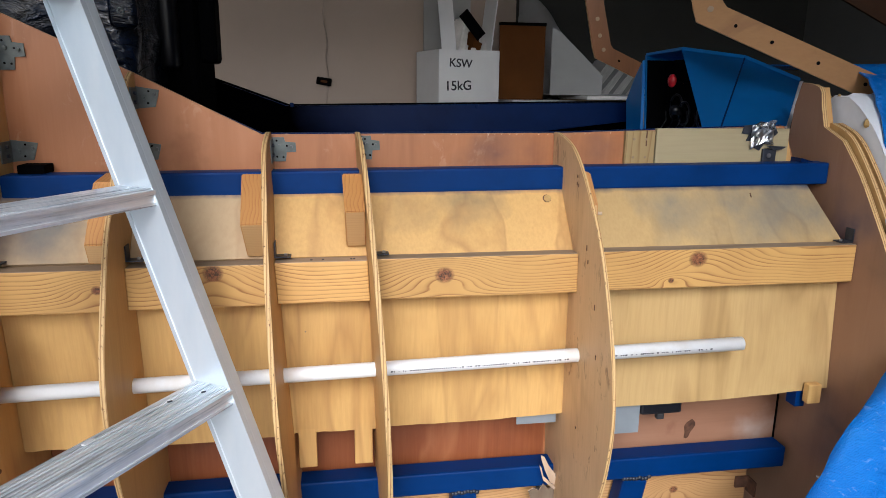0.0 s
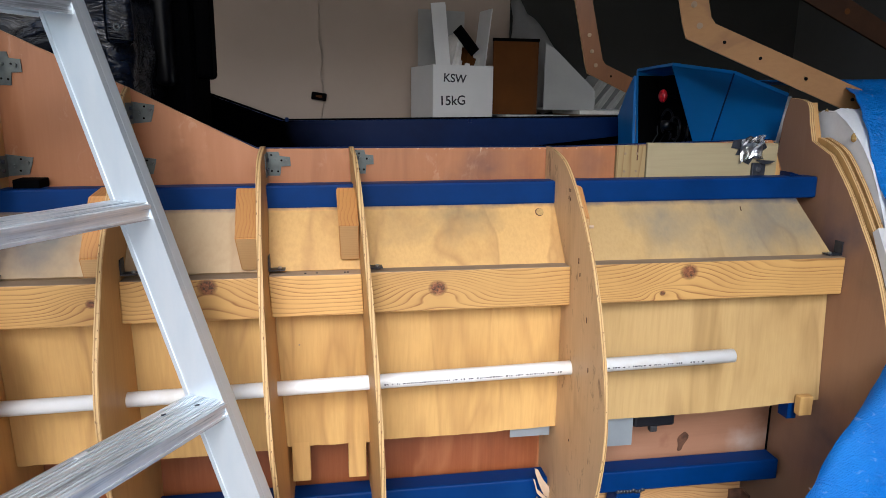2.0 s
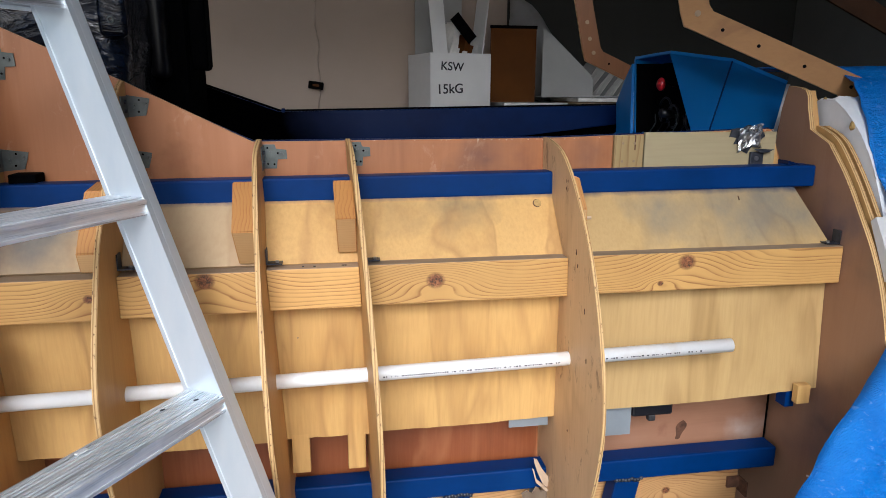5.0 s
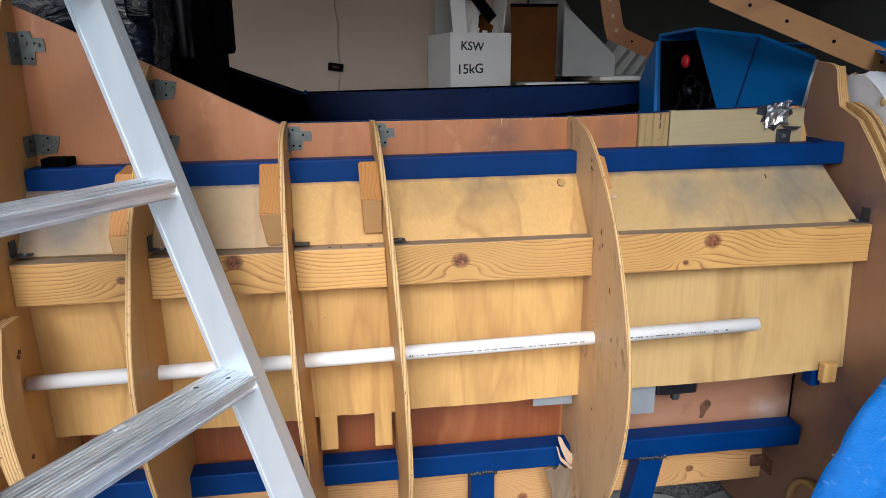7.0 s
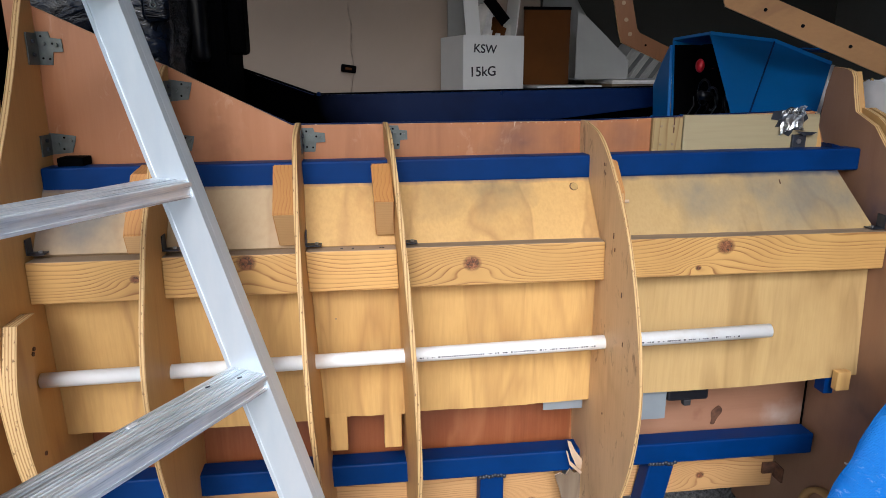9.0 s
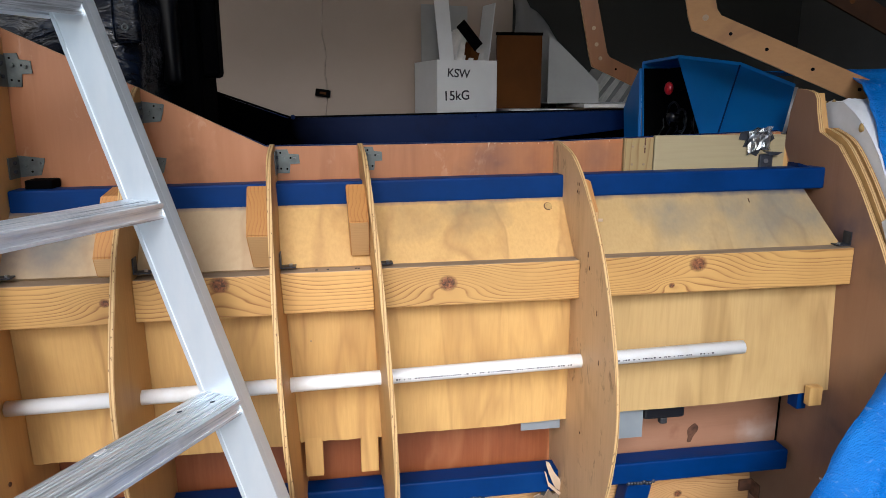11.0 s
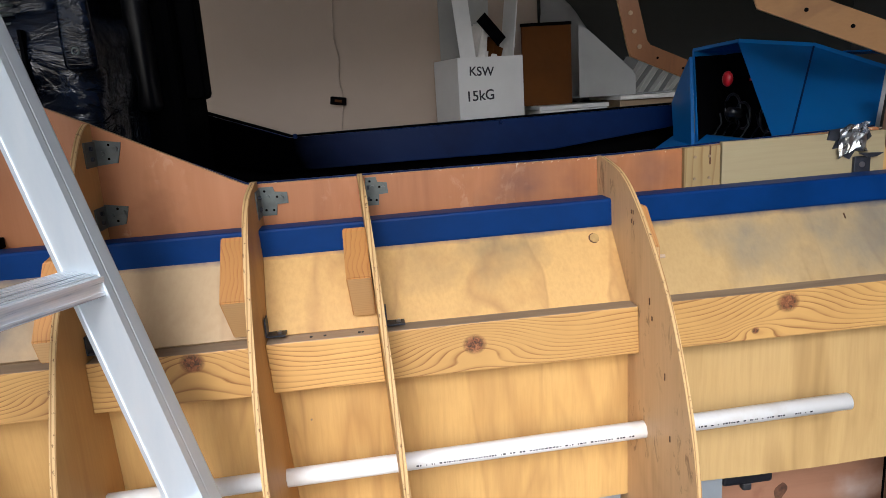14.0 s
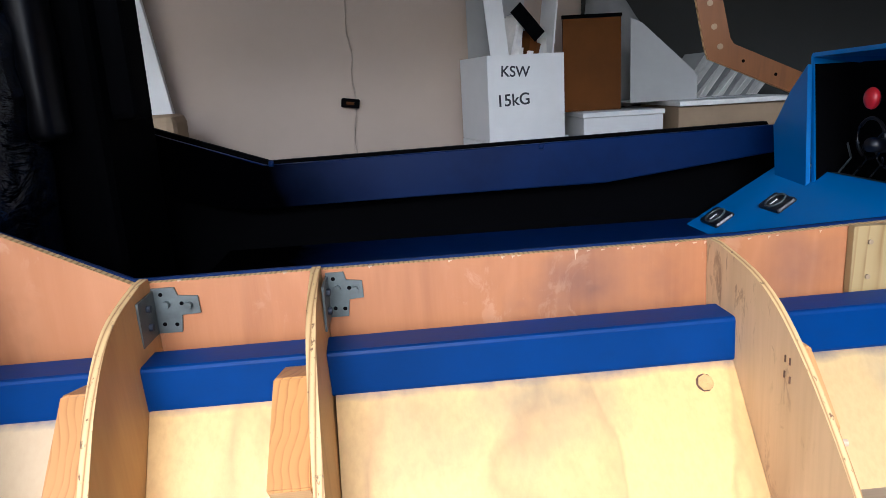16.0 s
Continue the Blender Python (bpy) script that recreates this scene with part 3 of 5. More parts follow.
shard([(0.424, 0.330), (0.436, 0.336), (0.448, 0.329), (0.457, 0.345), (0.468, 0.332), (0.492, 0.338), (0.500, 0.26), (0.498, 0.205), (0.448, 0.205), (0.440, 0.28)], 1.272, 1.270, M_TORN, "grey delaminated plywood foot")
shard([(0.486, 0.338), (0.470, 0.352), (0.455, 0.385), (0.444, 0.415), (0.441, 0.428), (0.449, 0.424), (0.462, 0.398), (0.480, 0.372), (0.492, 0.350)], 1.268, 1.245, M_CHIP, "torn pale wood splinter")
shard([(0.452, 0.372), (0.444, 0.398), (0.440, 0.402), (0.452, 0.362), (0.478, 0.335), (0.484, 0.338)], 1.262, 1.250, M_CHIP, "torn pale wood splinter")
shard([(0.484, 0.345), (0.479, 0.372), (0.484, 0.395), (0.481, 0.418), (0.486, 0.440), (0.480, 0.470), (0.484, 0.500), (0.489, 0.445), (0.493, 0.41), (0.490, 0.375), (0.494, 0.345)], 1.262, 1.243, M_TORN, "ragged torn edge of the rib")

part("peg", add_cyl(bmesh.new(), (0.492, 1.168, 0.960), (0.508, 1.166, 0.960), 0.003, 8), M_CHIP, rib_d, "small pale wooden peg")
part("crack", B(0.662, 0.6645, RED_Y - 0.0118, RED_Y - 0.0105, 1.068, 1.0995), M_RUST, strap)

# steel tube longerons
def box_tube(bm, x0, x1, y0, y1, z0, z1, r=0.004):
    add_box(bm, x0, x1, y0, y1, z0, z1, bevel=r)
    return bm


bm = box_tube(bmesh.new(), -0.551, 1.049, 1.281, 1.327, -0.0225, 0.0225)
bmesh.ops.transform(bm, matrix=Matrix.Translation((0, 0, 1.006)) @ Matrix.Rotation(radians(-0.45), 4, "Y"), verts=bm.verts[:])
part("upper_longeron", bm, M_TUBE, cockpit, "blue painted square steel tube")
low = part("lower_longeron", box_tube(bmesh.new(), -0.551, 1.037, 1.279, 1.329, 0.334, 0.384), M_TUBE, cockpit, "blue painted square steel tube")
for x0, x1, lean in ((0.259, 0.312, 0.0), (0.648, 0.706, 0.19), (-0.50, -0.45, 0.0)):
    m4 = Matrix.Translation((x0, 0, 0.334)) @ Matrix.Rotation(-lean * 1.0, 4, "Y").inverted() @ Matrix.Translation((-x0, 0, -0.334))
    part("leg", B(x0, x1, 1.283, 1.327, 0.0, 0.334, bevel=0.003, m=m4), M_TUBE, cockpit, "blue steel leg welded under the tube")
    bm = bmesh.new()
    for k in range(9):
        bmesh.ops.create_icosphere(bm, subdivisions=1, radius=0.006, matrix=Matrix.Translation((x0 + (x1 - x0) * k / 8, 1.281, 0.334 + random.uniform(-0.002, 0.002))))
    part("weld_bead", bm, M_DARKSTEEL, low, "rough dark weld bead", True)
part("lower_rail", B(-0.551, 0.462, 1.335, 1.375, 0.20, 0.302, bevel=0.002), M_PINE_LOW, cockpit, "knotty pine bottom rail")
part("lower_rail", B(0.500, 0.985, 1.335, 1.375, 0.218, 0.304, bevel=0.002), M_PINE_LOW, cockpit, "knotty pine bottom rail")
bm = B(0.955, 0.985, 1.328, 1.3345, 0.255, 0.282)
add_box(bm, 0.985, 0.99, 1.30, 1.3345, 0.245, 0.282)
part("corner_bracket", bm, M_RUST, cockpit, "small rusty angle bracket")

# skin and stringer, bay by bay
BAYS = ((-0.551, -0.3375), (-0.3280, -0.1005), (-0.0910, 0.0735), (0.0820, 0.4685), (0.4760, 1.049))
LEANS = (lean_none, lean_none, lean_b, lean_c, lean_d, lean_none)


def follow(bm, k, x0, x1):
    """Slants the ends of a bay's piece along the two ribs that bound it."""
    for v in bm.verts:
        f = (v.co.x - x0) / (x1 - x0)
        v.co.x += (1 - f) * LEANS[k](v.co.z) + f * LEANS[k + 1](v.co.z)
    return bm


for k, (x0, x1) in enumerate(BAYS):
    e0, e1 = (0.0, -0.02) if k == 4 else (0.0, 0.0)
    bm = bmesh.new()
    add_sheet(bm, [(x0, 1.287, 0.993), (x1 + (-0.045 if k == 4 else 0), 1.287, 0.993), (x1 + e1 * 0.3, 1.205, 0.883), (x0, 1.205, 0.883)], -0.009)
    part("upper_skin", follow(bm, k, x0, x1), M_PLY_PALE if k < 2 else M_PLY_TAN if k == 4 else M_PLY, cockpit, "sloping plywood skin below the blue tube")
    xr = x1
    bm = bmesh.new()
    xs = [x0 + (xr - x0) * i / 14 for i in range(15)]
    top = [(x, 0.872) for x in xs]
    bot = [(x, 0.531 + (0.006 * math.sin(x * 9 + k)) * 0.4 + random.uniform(-0.0012, 0.0012) - (0.014, 0.014, 0.012, 0.005, 0.0)[k]) for x in xs[::-1]]
    if k == 4:
        bot = [(x, z + 0.035 * (x - x0) / (xr - x0)) for x, z in bot]
    add_prism(bm, top + bot, "y", -0.0045, 0.0045, 0)
    for v in bm.verts:
        v.co.y += 1.2215 + (0.875 - v.co.z) * (0.055 - 0.12 * max(0, v.co.x - 0.48) / 0.57)
    part("lower_skin", follow(bm, k, x0, x1), M_PLY_TAN if k == 4 else M_PLY, cockpit, "honey-coloured plywood skin with a sawn lower edge")
    z_in = 0.0008 * k
    xe = 1.049 if k == 4 else x1
    bm = follow(B(x0, xe, 1.174, 1.2145, 0.803 + z_in * 2, 0.8775 + z_in * 2.5, bevel=0.0018), k, x0, x1)
    bm.normal_update()
    for f in bm.faces:
        f.material_index = 1 if f.normal.z > 0.9 else 0
    part("stringer", bm, [M_STRINGER, M_SAWN], cockpit, "knotty pine stringer between the ribs")

# blocks screwed to the ribs
def block(x0, x1, pts, parent, lean):
    """Pine block with a sawn sloping end (the fourth side of its outline)."""
    bm = add_prism(bmesh.new(), pts, "x", x0, x1)
    for f in bm.faces:
        ys = sorted((round(v.co.y, 4), round(v.co.z, 4)) for v in f.verts)
        if len(ys) == 4 and {tuple(pts[2]), tuple(pts[3])} == set(ys):
            f.material_index = 1
    bmesh.ops.bevel(bm, geom=bm.edges[:], offset=0.0018, segments=2, affect="EDGES")
    for v in bm.verts:
        v.co.x += lean(v.co.z)
    part("block", bm, [M_PINE_Z, M_PINE_END], parent, "pine block fixed to the rib")


block(0.0385, 0.0733, [(1.285, 1.018), (1.232, 1.029), (1.148, 0.974), (1.208, 0.900), (1.235, 0.920), (1.27, 0.985)], rib_c, lean_c)
block(-0.138, -0.1005, [(1.285, 1.018), (1.230, 1.030), (1.150, 0.955), (1.200, 0.887), (1.225, 0.905), (1.27, 0.985)], rib_b, lean_b)
block(-0.376, -0.3375, [(1.285, 1.028), (1.215, 1.020), (1.142, 0.928), (1.155, 0.893), (1.21, 0.895), (1.27, 0.985)], rib_a, lean_none)
block(0.4760, 0.4970, [(1.285, 1.030), (1.205, 1.030), (1.160, 0.978), (1.160, 0.953), (1.21, 0.945), (1.27, 0.985)], rib_d, lean_d)

# tabs under the skin
for x0, x1, zb in ((-0.057, -0.022, 0.446), (0.052, 0.0875, 0.446), (0.992, 1.022, 0.543)):
    part("tab", B(x0, x1, 1.236 if x0 < 0.9 else 1.178, 1.256 if x0 < 0.9 else 1.196, zb, zb + (0.09 if x0 < 0.9 else 0.042), bevel=0.002), M_PLY, cockpit, "small plywood tab below the skin")
part("gusset", B(0.985, 1.006, 1.205, 1.235, 0.525, 0.57), M_TUBE, cockpit, "blue steel gusset")
part("flashing", B(0.385, 0.4695, 1.248, 1.2505, 0.503, 0.545), M_GREY_PLATE, cockpit, "grey sheet metal plate")
part("flashing", B(0.4815, 0.655, 1.248, 1.2505, 0.466, 0.545), M_GREY_PLATE, cockpit, "grey sheet metal plate")
sw = part("switch_box", B(0.665, 0.760, 1.262, 1.30, 0.496, 0.555, bevel=0.006), M_GLOSSBLACK, cockpit, "black plastic switch box")
part("cable_gland", B(0.705, 0.722, 1.265, 1.28, 0.482, 0.497, bevel=0.003), M_RUBBER, sw)

# right bulkhead with laminated flange behind it
bulk_front = [(1.402, 1.200), (1.345, 1.190), (1.330, 1.150), (1.316, 1.109), (1.256, 1.084), (1.197, 1.021), (1.145, 0.950), (1.105, 0.891), (1.070, 0.822), (1.040, 0.73), (1.028, 0.63), (1.04, 0.53), (1.07, 0.44), (1.11, 0.36), (1.18, 0.26), (1.24, 0.12)]
pts = [(1.43, 1.04), (1.418, 1.15)] + smooth_line(bulk_front[:4], 3) + smooth_line(bulk_front[4:], 4) + [(1.26, 0.02), (2.05, 0.02), (2.05, 1.0)]
bulk = part("bulkhead", add_prism(bmesh.new(), pts, "x", 1.050, 1.061, 1), [M_BULK, M_EDGE], cockpit, "brown plywood bulkhead with curved front edge")
for x, d in ((1.0655, -0.003), (1.0805, -0.005)):
    pf = smooth_line([(y + d, z + 0.008) for y, z in bulk_front[3:]], 4)
    bm = add_prism(bmesh.new(), pf + [(y + 0.05, z - 0.01) for y, z in pf[::-1]], "x", x, x + 0.0095, 1)
    part("flange_strip", bm, [M_RIB, M_EDGE], bulk, "curved plywood flange strip")
bm = add_prism(bmesh.new(), [(1.36, 1.19), (1.345, 1.19), (1.316, 1.105), (1.335, 1.10)], "x", 1.0615, 1.074, 0)
part("flange_block", bm, M_RIB, bulk, "pale wood flange block")
bm = add_prism(bmesh.new(), smooth_line([(1.118, 0.955), (1.085, 0.90), (1.058, 0.845)], 3) + [(1.075, 0.838), (1.13, 0.945)], "x", 1.0617, 1.092)
part("tape_patch", bm, M_WHITE, bulk, "white tape patch")
bm = bmesh.new()
bmesh.ops.create_cone(bm, cap_ends=False, segments=40, radius1=0.085, radius2=0.085, depth=0.03, matrix=Matrix.Translation((1.05, 1.215, 0.185)) @ Matrix.Rotation(radians(90), 4, "Y"))
bmesh.ops.solidify(bm, geom=bm.faces[:], thickness=0.012)
part("hole_rim", bm, M_RIB, bulk, "round wooden rim in the bulkhead", True)
bm = B(1.0485, 1.0502, 1.10, 1.19, 0.0, 0.004)
bmesh.ops.transform(bm, matrix=Matrix.Translation((0, 0, 0.372)) @ Matrix.Translation((0, 1.15, 0)) @ Matrix.Rotation(radians(-16), 4, "X") @ Matrix.Translation((0, -1.15, 0)), verts=bm.verts[:])
part("glue_smear", bm, M_FOAM, bulk, "pale dried glue smear")

# angle brackets between ribs and side panel
def bracket(x, z, w, h, notch=True, depth=0.045):
    """Panel leaf with a notched end, rib leaf and screws."""
    pts = [(0, -h / 2), (w * 0.55, -h / 2), (w * 0.6, -h * 0.12), (w, -h * 0.1), (w * 0.98, h * 0.28), (w * 0.55, h * 0.32), (w * 0.5, h / 2), (0, h / 2)]
    if not notch:
        pts = [(0, -h / 2), (w * 0.8, -h * 0.42), (w * 0.95, h * 0.1), (w, h * 0.35), (0, h / 2)]
    bm = add_prism(bmesh.new(), [(x + a, z + c) for a, c in pts], "y", RED_Y - 0.0035, RED_Y - 0.001)
    add_box(bm, x, x + 0.0022, RED_Y - depth, RED_Y - 0.0036, z - h / 2, z + h * 0.45)
    ob = part("angle_bracket", bm, M_ZINC, cockpit, "galvanised angle bracket")
    for a, c in ((0.3, 0.15), (0.78, 0.1)) if notch else ((0.3, -0.02), (0.8, 0.12)):
        part("screw", add_cyl(bmesh.new(), (x + w * a, RED_Y - 0.009, z + h * c), (x + w * a, RED_Y - 0.003, z + h * c), 0.0034, 10), M_ZINC, ob)
    for a, c in ((0.2, -0.3), (0.46, -0.32), (0.2, 0.36), (0.62, 0.14)) if notch else ((0.5, -0.25), (0.55, 0.28)):
        part("hole", add_cyl(bmesh.new(), (x + w * a, RED_Y - 0.0038, z + h * c), (x + w * a, RED_Y - 0.0030, z + h * c), 0.0021, 8), M_BLACK, ob)
    for c in (-0.2, 0.2):
        part("screw", add_cyl(bmesh.new(), (x + 0.002, RED_Y - depth * 0.55, z + h * c), (x + 0.006, RED_Y - depth * 0.55, z + h * c), 0.0036, 10), M_DARKSTEEL, ob)


bracket(-0.0905, 1.063, 0.045, 0.046)
bracket(0.0790, 1.066, 0.036, 0.046)
bracket(-0.3280, 1.158, 0.040, 0.040, False)
bracket(-0.3280, 1.060, 0.036, 0.036, False)
bracket(-0.5510, 1.233, 0.044, 0.058)
bracket(-0.5510, 1.062, 0.046, 0.040, False)
for x, d in ((-0.551, 1), (-0.3278, 1), (-0.0815, 1), (0.0915, 1), (1.0488, -1)):
    bm = B(min(x, x + d * 0.028), max(x, x + d * 0.028), 1.185, 1.207, 0.8875, 0.8895)
    add_box(bm, min(x, x + d * 0.002), max(x, x + d * 0.002), 1.185, 1.207, 0.8896, 0.915)
    ob = part("stringer_bracket", bm, M_DARKSTEEL, cockpit, "small dark angle bracket")
    part("screw", add_cyl(bmesh.new(), (x + d * 0.019, 1.196, 0.8895), (x + d * 0.019, 1.196, 0.893), 0.0035, 10), M_STEEL, ob)
# pencil marks on the stringer
for x in (-0.02, 0.0, 0.05, 0.055, 0.245, 0.25, 0.257, 0.43, 0.436):
    part("pencil_mark", B(x, x + 0.004, 1.186, 1.191, 0.8785, 0.8822), M_INK, cockpit)
part("tube_packer", B(-0.528, -0.482, 1.300, 1.343, 1.0235, 1.040, bevel=0.002), M_BLACK, cockpit, "dark steel packer on the tube")
# bent latch with crumpled foil at the patch's end
ragged = [(0.878, 1.110), (0.905, 1.113), (0.915, 1.119), (0.947, 1.111), (0.956, 1.095), (0.943, 1.084), (0.950, 1.070), (0.926, 1.072), (0.917, 1.058), (0.905, 1.064), (0.896, 1.079), (0.885, 1.078), (0.891, 1.091), (0.874, 1.094)]
latch = part("latch_plate", add_prism(bmesh.new(), ragged, "y", RED_Y - 0.0145, RED_Y - 0.0115), M_DARKSTEEL, cockpit, "bent dark steel latch plate")
bm = bmesh.new()
foil = [[bm.verts.new((0.892 + 0.0054 * i + random.uniform(-0.002, 0.002), RED_Y - 0.0195 + random.uniform(-0.004, 0.004), 1.070 + 0.0058 * j - 0.012 * abs(i - 5) / 5 * (j < 2) + 0.0012 * i + random.uniform(-0.002, 0.002))) for i in range(11)] for j in range(8)]
for a, b in zip(foil, foil[1:]):
    for i in range(10):
        bm.faces.new((a[i], a[i + 1], b[i + 1], b[i]))
bmesh.ops.solidify(bm, geom=bm.faces[:], thickness=0.0008)
part("foil", bm, M_FOIL, latch, "crumpled shiny foil")
part("latch_foot", B(0.924, 0.955, RED_Y - 0.018, RED_Y - 0.0112, 1.030, 1.062, bevel=0.002), M_DARKSTEEL, latch)
part("screw", add_cyl(bmesh.new(), (0.938, RED_Y - 0.020, 1.048), (0.938, RED_Y - 0.017, 1.048), 0.005, 10), M_STEEL, latch)
part("latch_tongue", add_prism(bmesh.new(), [(0.926, 1.069), (0.974, 1.067), (0.962, 1.061), (0.945, 1.060)], "y", RED_Y - 0.024, RED_Y - 0.021), M_DARKSTEEL, latch)
part("corner_fillet", add_prism(bmesh.new(), [(0.957, 1.030), (1.000, 1.030), (0.985, 1.080), (0.956, 1.088)], "y", RED_Y - 0.010, RED_Y - 0.001), M_RIB, cockpit, "tan plywood corner piece")
part("end_wedge", add_prism(bmesh.new(), [(0.996, 1.026), (1.046, 1.026), (1.046, 1.031), (0.996, 1.045)], "y", 1.300, 1.338), M_NAVY, cockpit, "dark blue wedge on the tube's end")
kn, kc = Vector((0, -0.80, 0.60)), Vector((0.436, 1.2713, 0.972))
knot = part("knot_hole", add_cyl(bmesh.new(), kc - kn * 0.004, kc + kn * 0.0004, 0.0088, 11), M_RUST, cockpit, "dark-rimmed chipped knot")
part("knot_core", add_cyl(bmesh.new(), kc - kn * 0.004 + Vector((0.001, 0, 0)), kc + kn * 0.0012 + Vector((0.001, 0, 0)), 0.0080, 7), M_GLUE, knot)
part("knot_crack", B(0.433, 0.4345, -0.005, 0.005, 0.0, 0.0016, m=Matrix.Translation(kc) @ Matrix.Rotation(radians(53), 4, "X")), M_RUST, knot)
for x, z in ((0.789, 0.742), (0.791, 0.734), (-0.035, 0.735)):
    part("nail_mark", add_cyl(bmesh.new(), (x, 1.2335, z), (x, 1.216 + 0.055 * (0.875 - z) - 0.0006 + (0.0006 if x < 0 else -0.010), z), 0.0017, 8), M_CARDBOARD, cockpit)

def navy_fade():
    """Navy that turns black towards the rear end and lower down, with a soft edge."""
    m, n, l, b = mat("navy_to_black", 0.5)
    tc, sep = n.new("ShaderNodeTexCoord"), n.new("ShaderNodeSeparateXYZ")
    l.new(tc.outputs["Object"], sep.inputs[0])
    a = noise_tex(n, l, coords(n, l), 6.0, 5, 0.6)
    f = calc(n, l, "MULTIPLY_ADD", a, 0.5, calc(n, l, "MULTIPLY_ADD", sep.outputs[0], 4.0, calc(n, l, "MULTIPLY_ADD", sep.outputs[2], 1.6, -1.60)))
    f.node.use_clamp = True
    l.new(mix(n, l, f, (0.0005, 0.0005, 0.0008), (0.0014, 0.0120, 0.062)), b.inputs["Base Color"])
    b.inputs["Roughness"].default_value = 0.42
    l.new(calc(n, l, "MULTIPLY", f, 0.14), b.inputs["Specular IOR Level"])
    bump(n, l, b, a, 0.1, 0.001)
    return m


M_NAVY_FADE = navy_fade()
# far side, inside
far = [(-0.80, 1.42), (-0.422, 1.240), (-0.107, 1.128), (0.975, 1.146), (1.01, 1.088), (1.02, 0.3), (-0.80, 0.3)]
# shade below the sill is put into this panel's black colour
part("far_side_panel", add_prism(bmesh.new(), far, "y", 2.150, 2.165), M_BLACK, cockpit, "far side panel coloured black for the shade below the sill")
bm = add_prism(bmesh.new(), [(-0.80, 1.415), (-0.422, 1.235), (-0.107, 1.124), (0.975, 1.142), (1.01, 1.088), (0.60, 1.042), (-0.16, 1.036), (-0.80, 1.20)], "y", 2.098, 2.1115)
bmesh.ops.bevel(bm, geom=bm.edges[:], offset=0.002, segments=1, affect="EDGES")
part("far_sill", bm, M_NAVY, cockpit, "scuffed navy sill along the far side")
for x in (0.455, -0.10):
    part("sill_bump", B(x, x + 0.011, 2.090, 2.0975, 1.121, 1.134, bevel=0.003), M_NAVY, cockpit)
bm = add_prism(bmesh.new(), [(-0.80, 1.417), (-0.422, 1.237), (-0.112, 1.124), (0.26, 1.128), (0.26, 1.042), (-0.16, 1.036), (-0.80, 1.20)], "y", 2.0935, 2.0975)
part("rear_liner", bm, M_NAVY_FADE, cockpit, "black lining of the rear cockpit side")
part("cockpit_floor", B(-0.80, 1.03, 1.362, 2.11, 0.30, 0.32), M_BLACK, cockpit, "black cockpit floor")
part("side_console", B(-0.20, 1.03, 1.90, 2.092, 0.32, 0.955, bevel=0.006), M_NAVY_FADE, cockpit, "navy side console")
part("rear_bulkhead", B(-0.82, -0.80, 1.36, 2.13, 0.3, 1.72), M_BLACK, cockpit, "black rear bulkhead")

# ---- canopy frames ----
def canopy_frame(at, way, name, label, wood):
    """Bent flat wooden frame: an upright leg and a long sloping arm, with bolt holes."""
    h, up = Vector((way[0], way[1], 0)).normalized(), Vector((0, 0, 1))
    nrm = h.cross(up)
    pts = [(0, 0), (0.66, -0.297), (0.66, -0.240), (0.062, 0.032), (0.052, 0.046), (-0.045, 0.45), (-0.10, 0.45), (-0.010, 0.03)]
    bm = add_prism(bmesh.new(), pts, "y", 0.0, 0.012, 1)
    m4 = Matrix(((h.x, -nrm.x, 0, at[0]), (h.y, -nrm.y, 0, at[1]), (0, 0, 1, at[2]), (0, 0, 0, 1)))
    bmesh.ops.transform(bm, matrix=m4, verts=bm.verts[:])
    bmesh.ops.recalc_face_normals(bm, faces=bm.faces[:])
    ob = part(name, bm, [wood, M_EDGE], cockpit, label)
    for a in (0.085, 0.165, 0.265, 0.365, 0.47):
        bm = add_cyl(bmesh.new(), (a, -0.0012, 0.029 - 0.45 * a), (a, 0.004, 0.029 - 0.45 * a), 0.004, 12)
        bmesh.ops.transform(bm, matrix=m4, verts=bm.verts[:])
        part("bolt_hole", bm, M_BLACK, ob)
    for a, c in ((0.028, 0.028), (0.012, 0.075), (0.0, 0.13)):
        bm = add_cyl(bmesh.new(), (a, -0.002, c), (a, 0.004, c), 0.007, 16)
        add_cyl(bm, (a, -0.004, c), (a, 0.0, c), 0.004, 10)
        bmesh.ops.transform(bm, matrix=m4, verts=bm.verts[:])
        part("washer", bm, M_CARDBOARD, ob)
    return ob


canopy_frame((0.853, 1.526, 1.333), (0.919, -0.394), "canopy_frame", "varnished wooden canopy frame with bolt holes", M_CANOPY)
canopy_frame((0.935, 2.36, 1.288), (0.96, -0.1), "canopy_frame", "varnished wooden canopy frame with pale washers", M_CANOPY_SHADED)

# dark far spar of the canopy, with pale glue rings
spar = part("canopy_spar", add_prism(bmesh.new(), [(1.66, 1.608), (2.45, 1.26), (2.45, 1.331), (1.66, 1.713)], "y", 2.380, 2.392), M_SPAR, cockpit, "dark brown wooden canopy spar")
for a in (0.16, 0.36, 0.62):
    x, z = (1.66 + 1.66) / 2 + 0.79 * a, (1.608 + 1.713) / 2 + -0.365 * a
    part("glue_ring", add_cyl(bmesh.new(), (x, 2.3775, z), (x, 2.3795, z), 0.011, 14), M_BROWNCARD, spar, "pale dried glue ring")

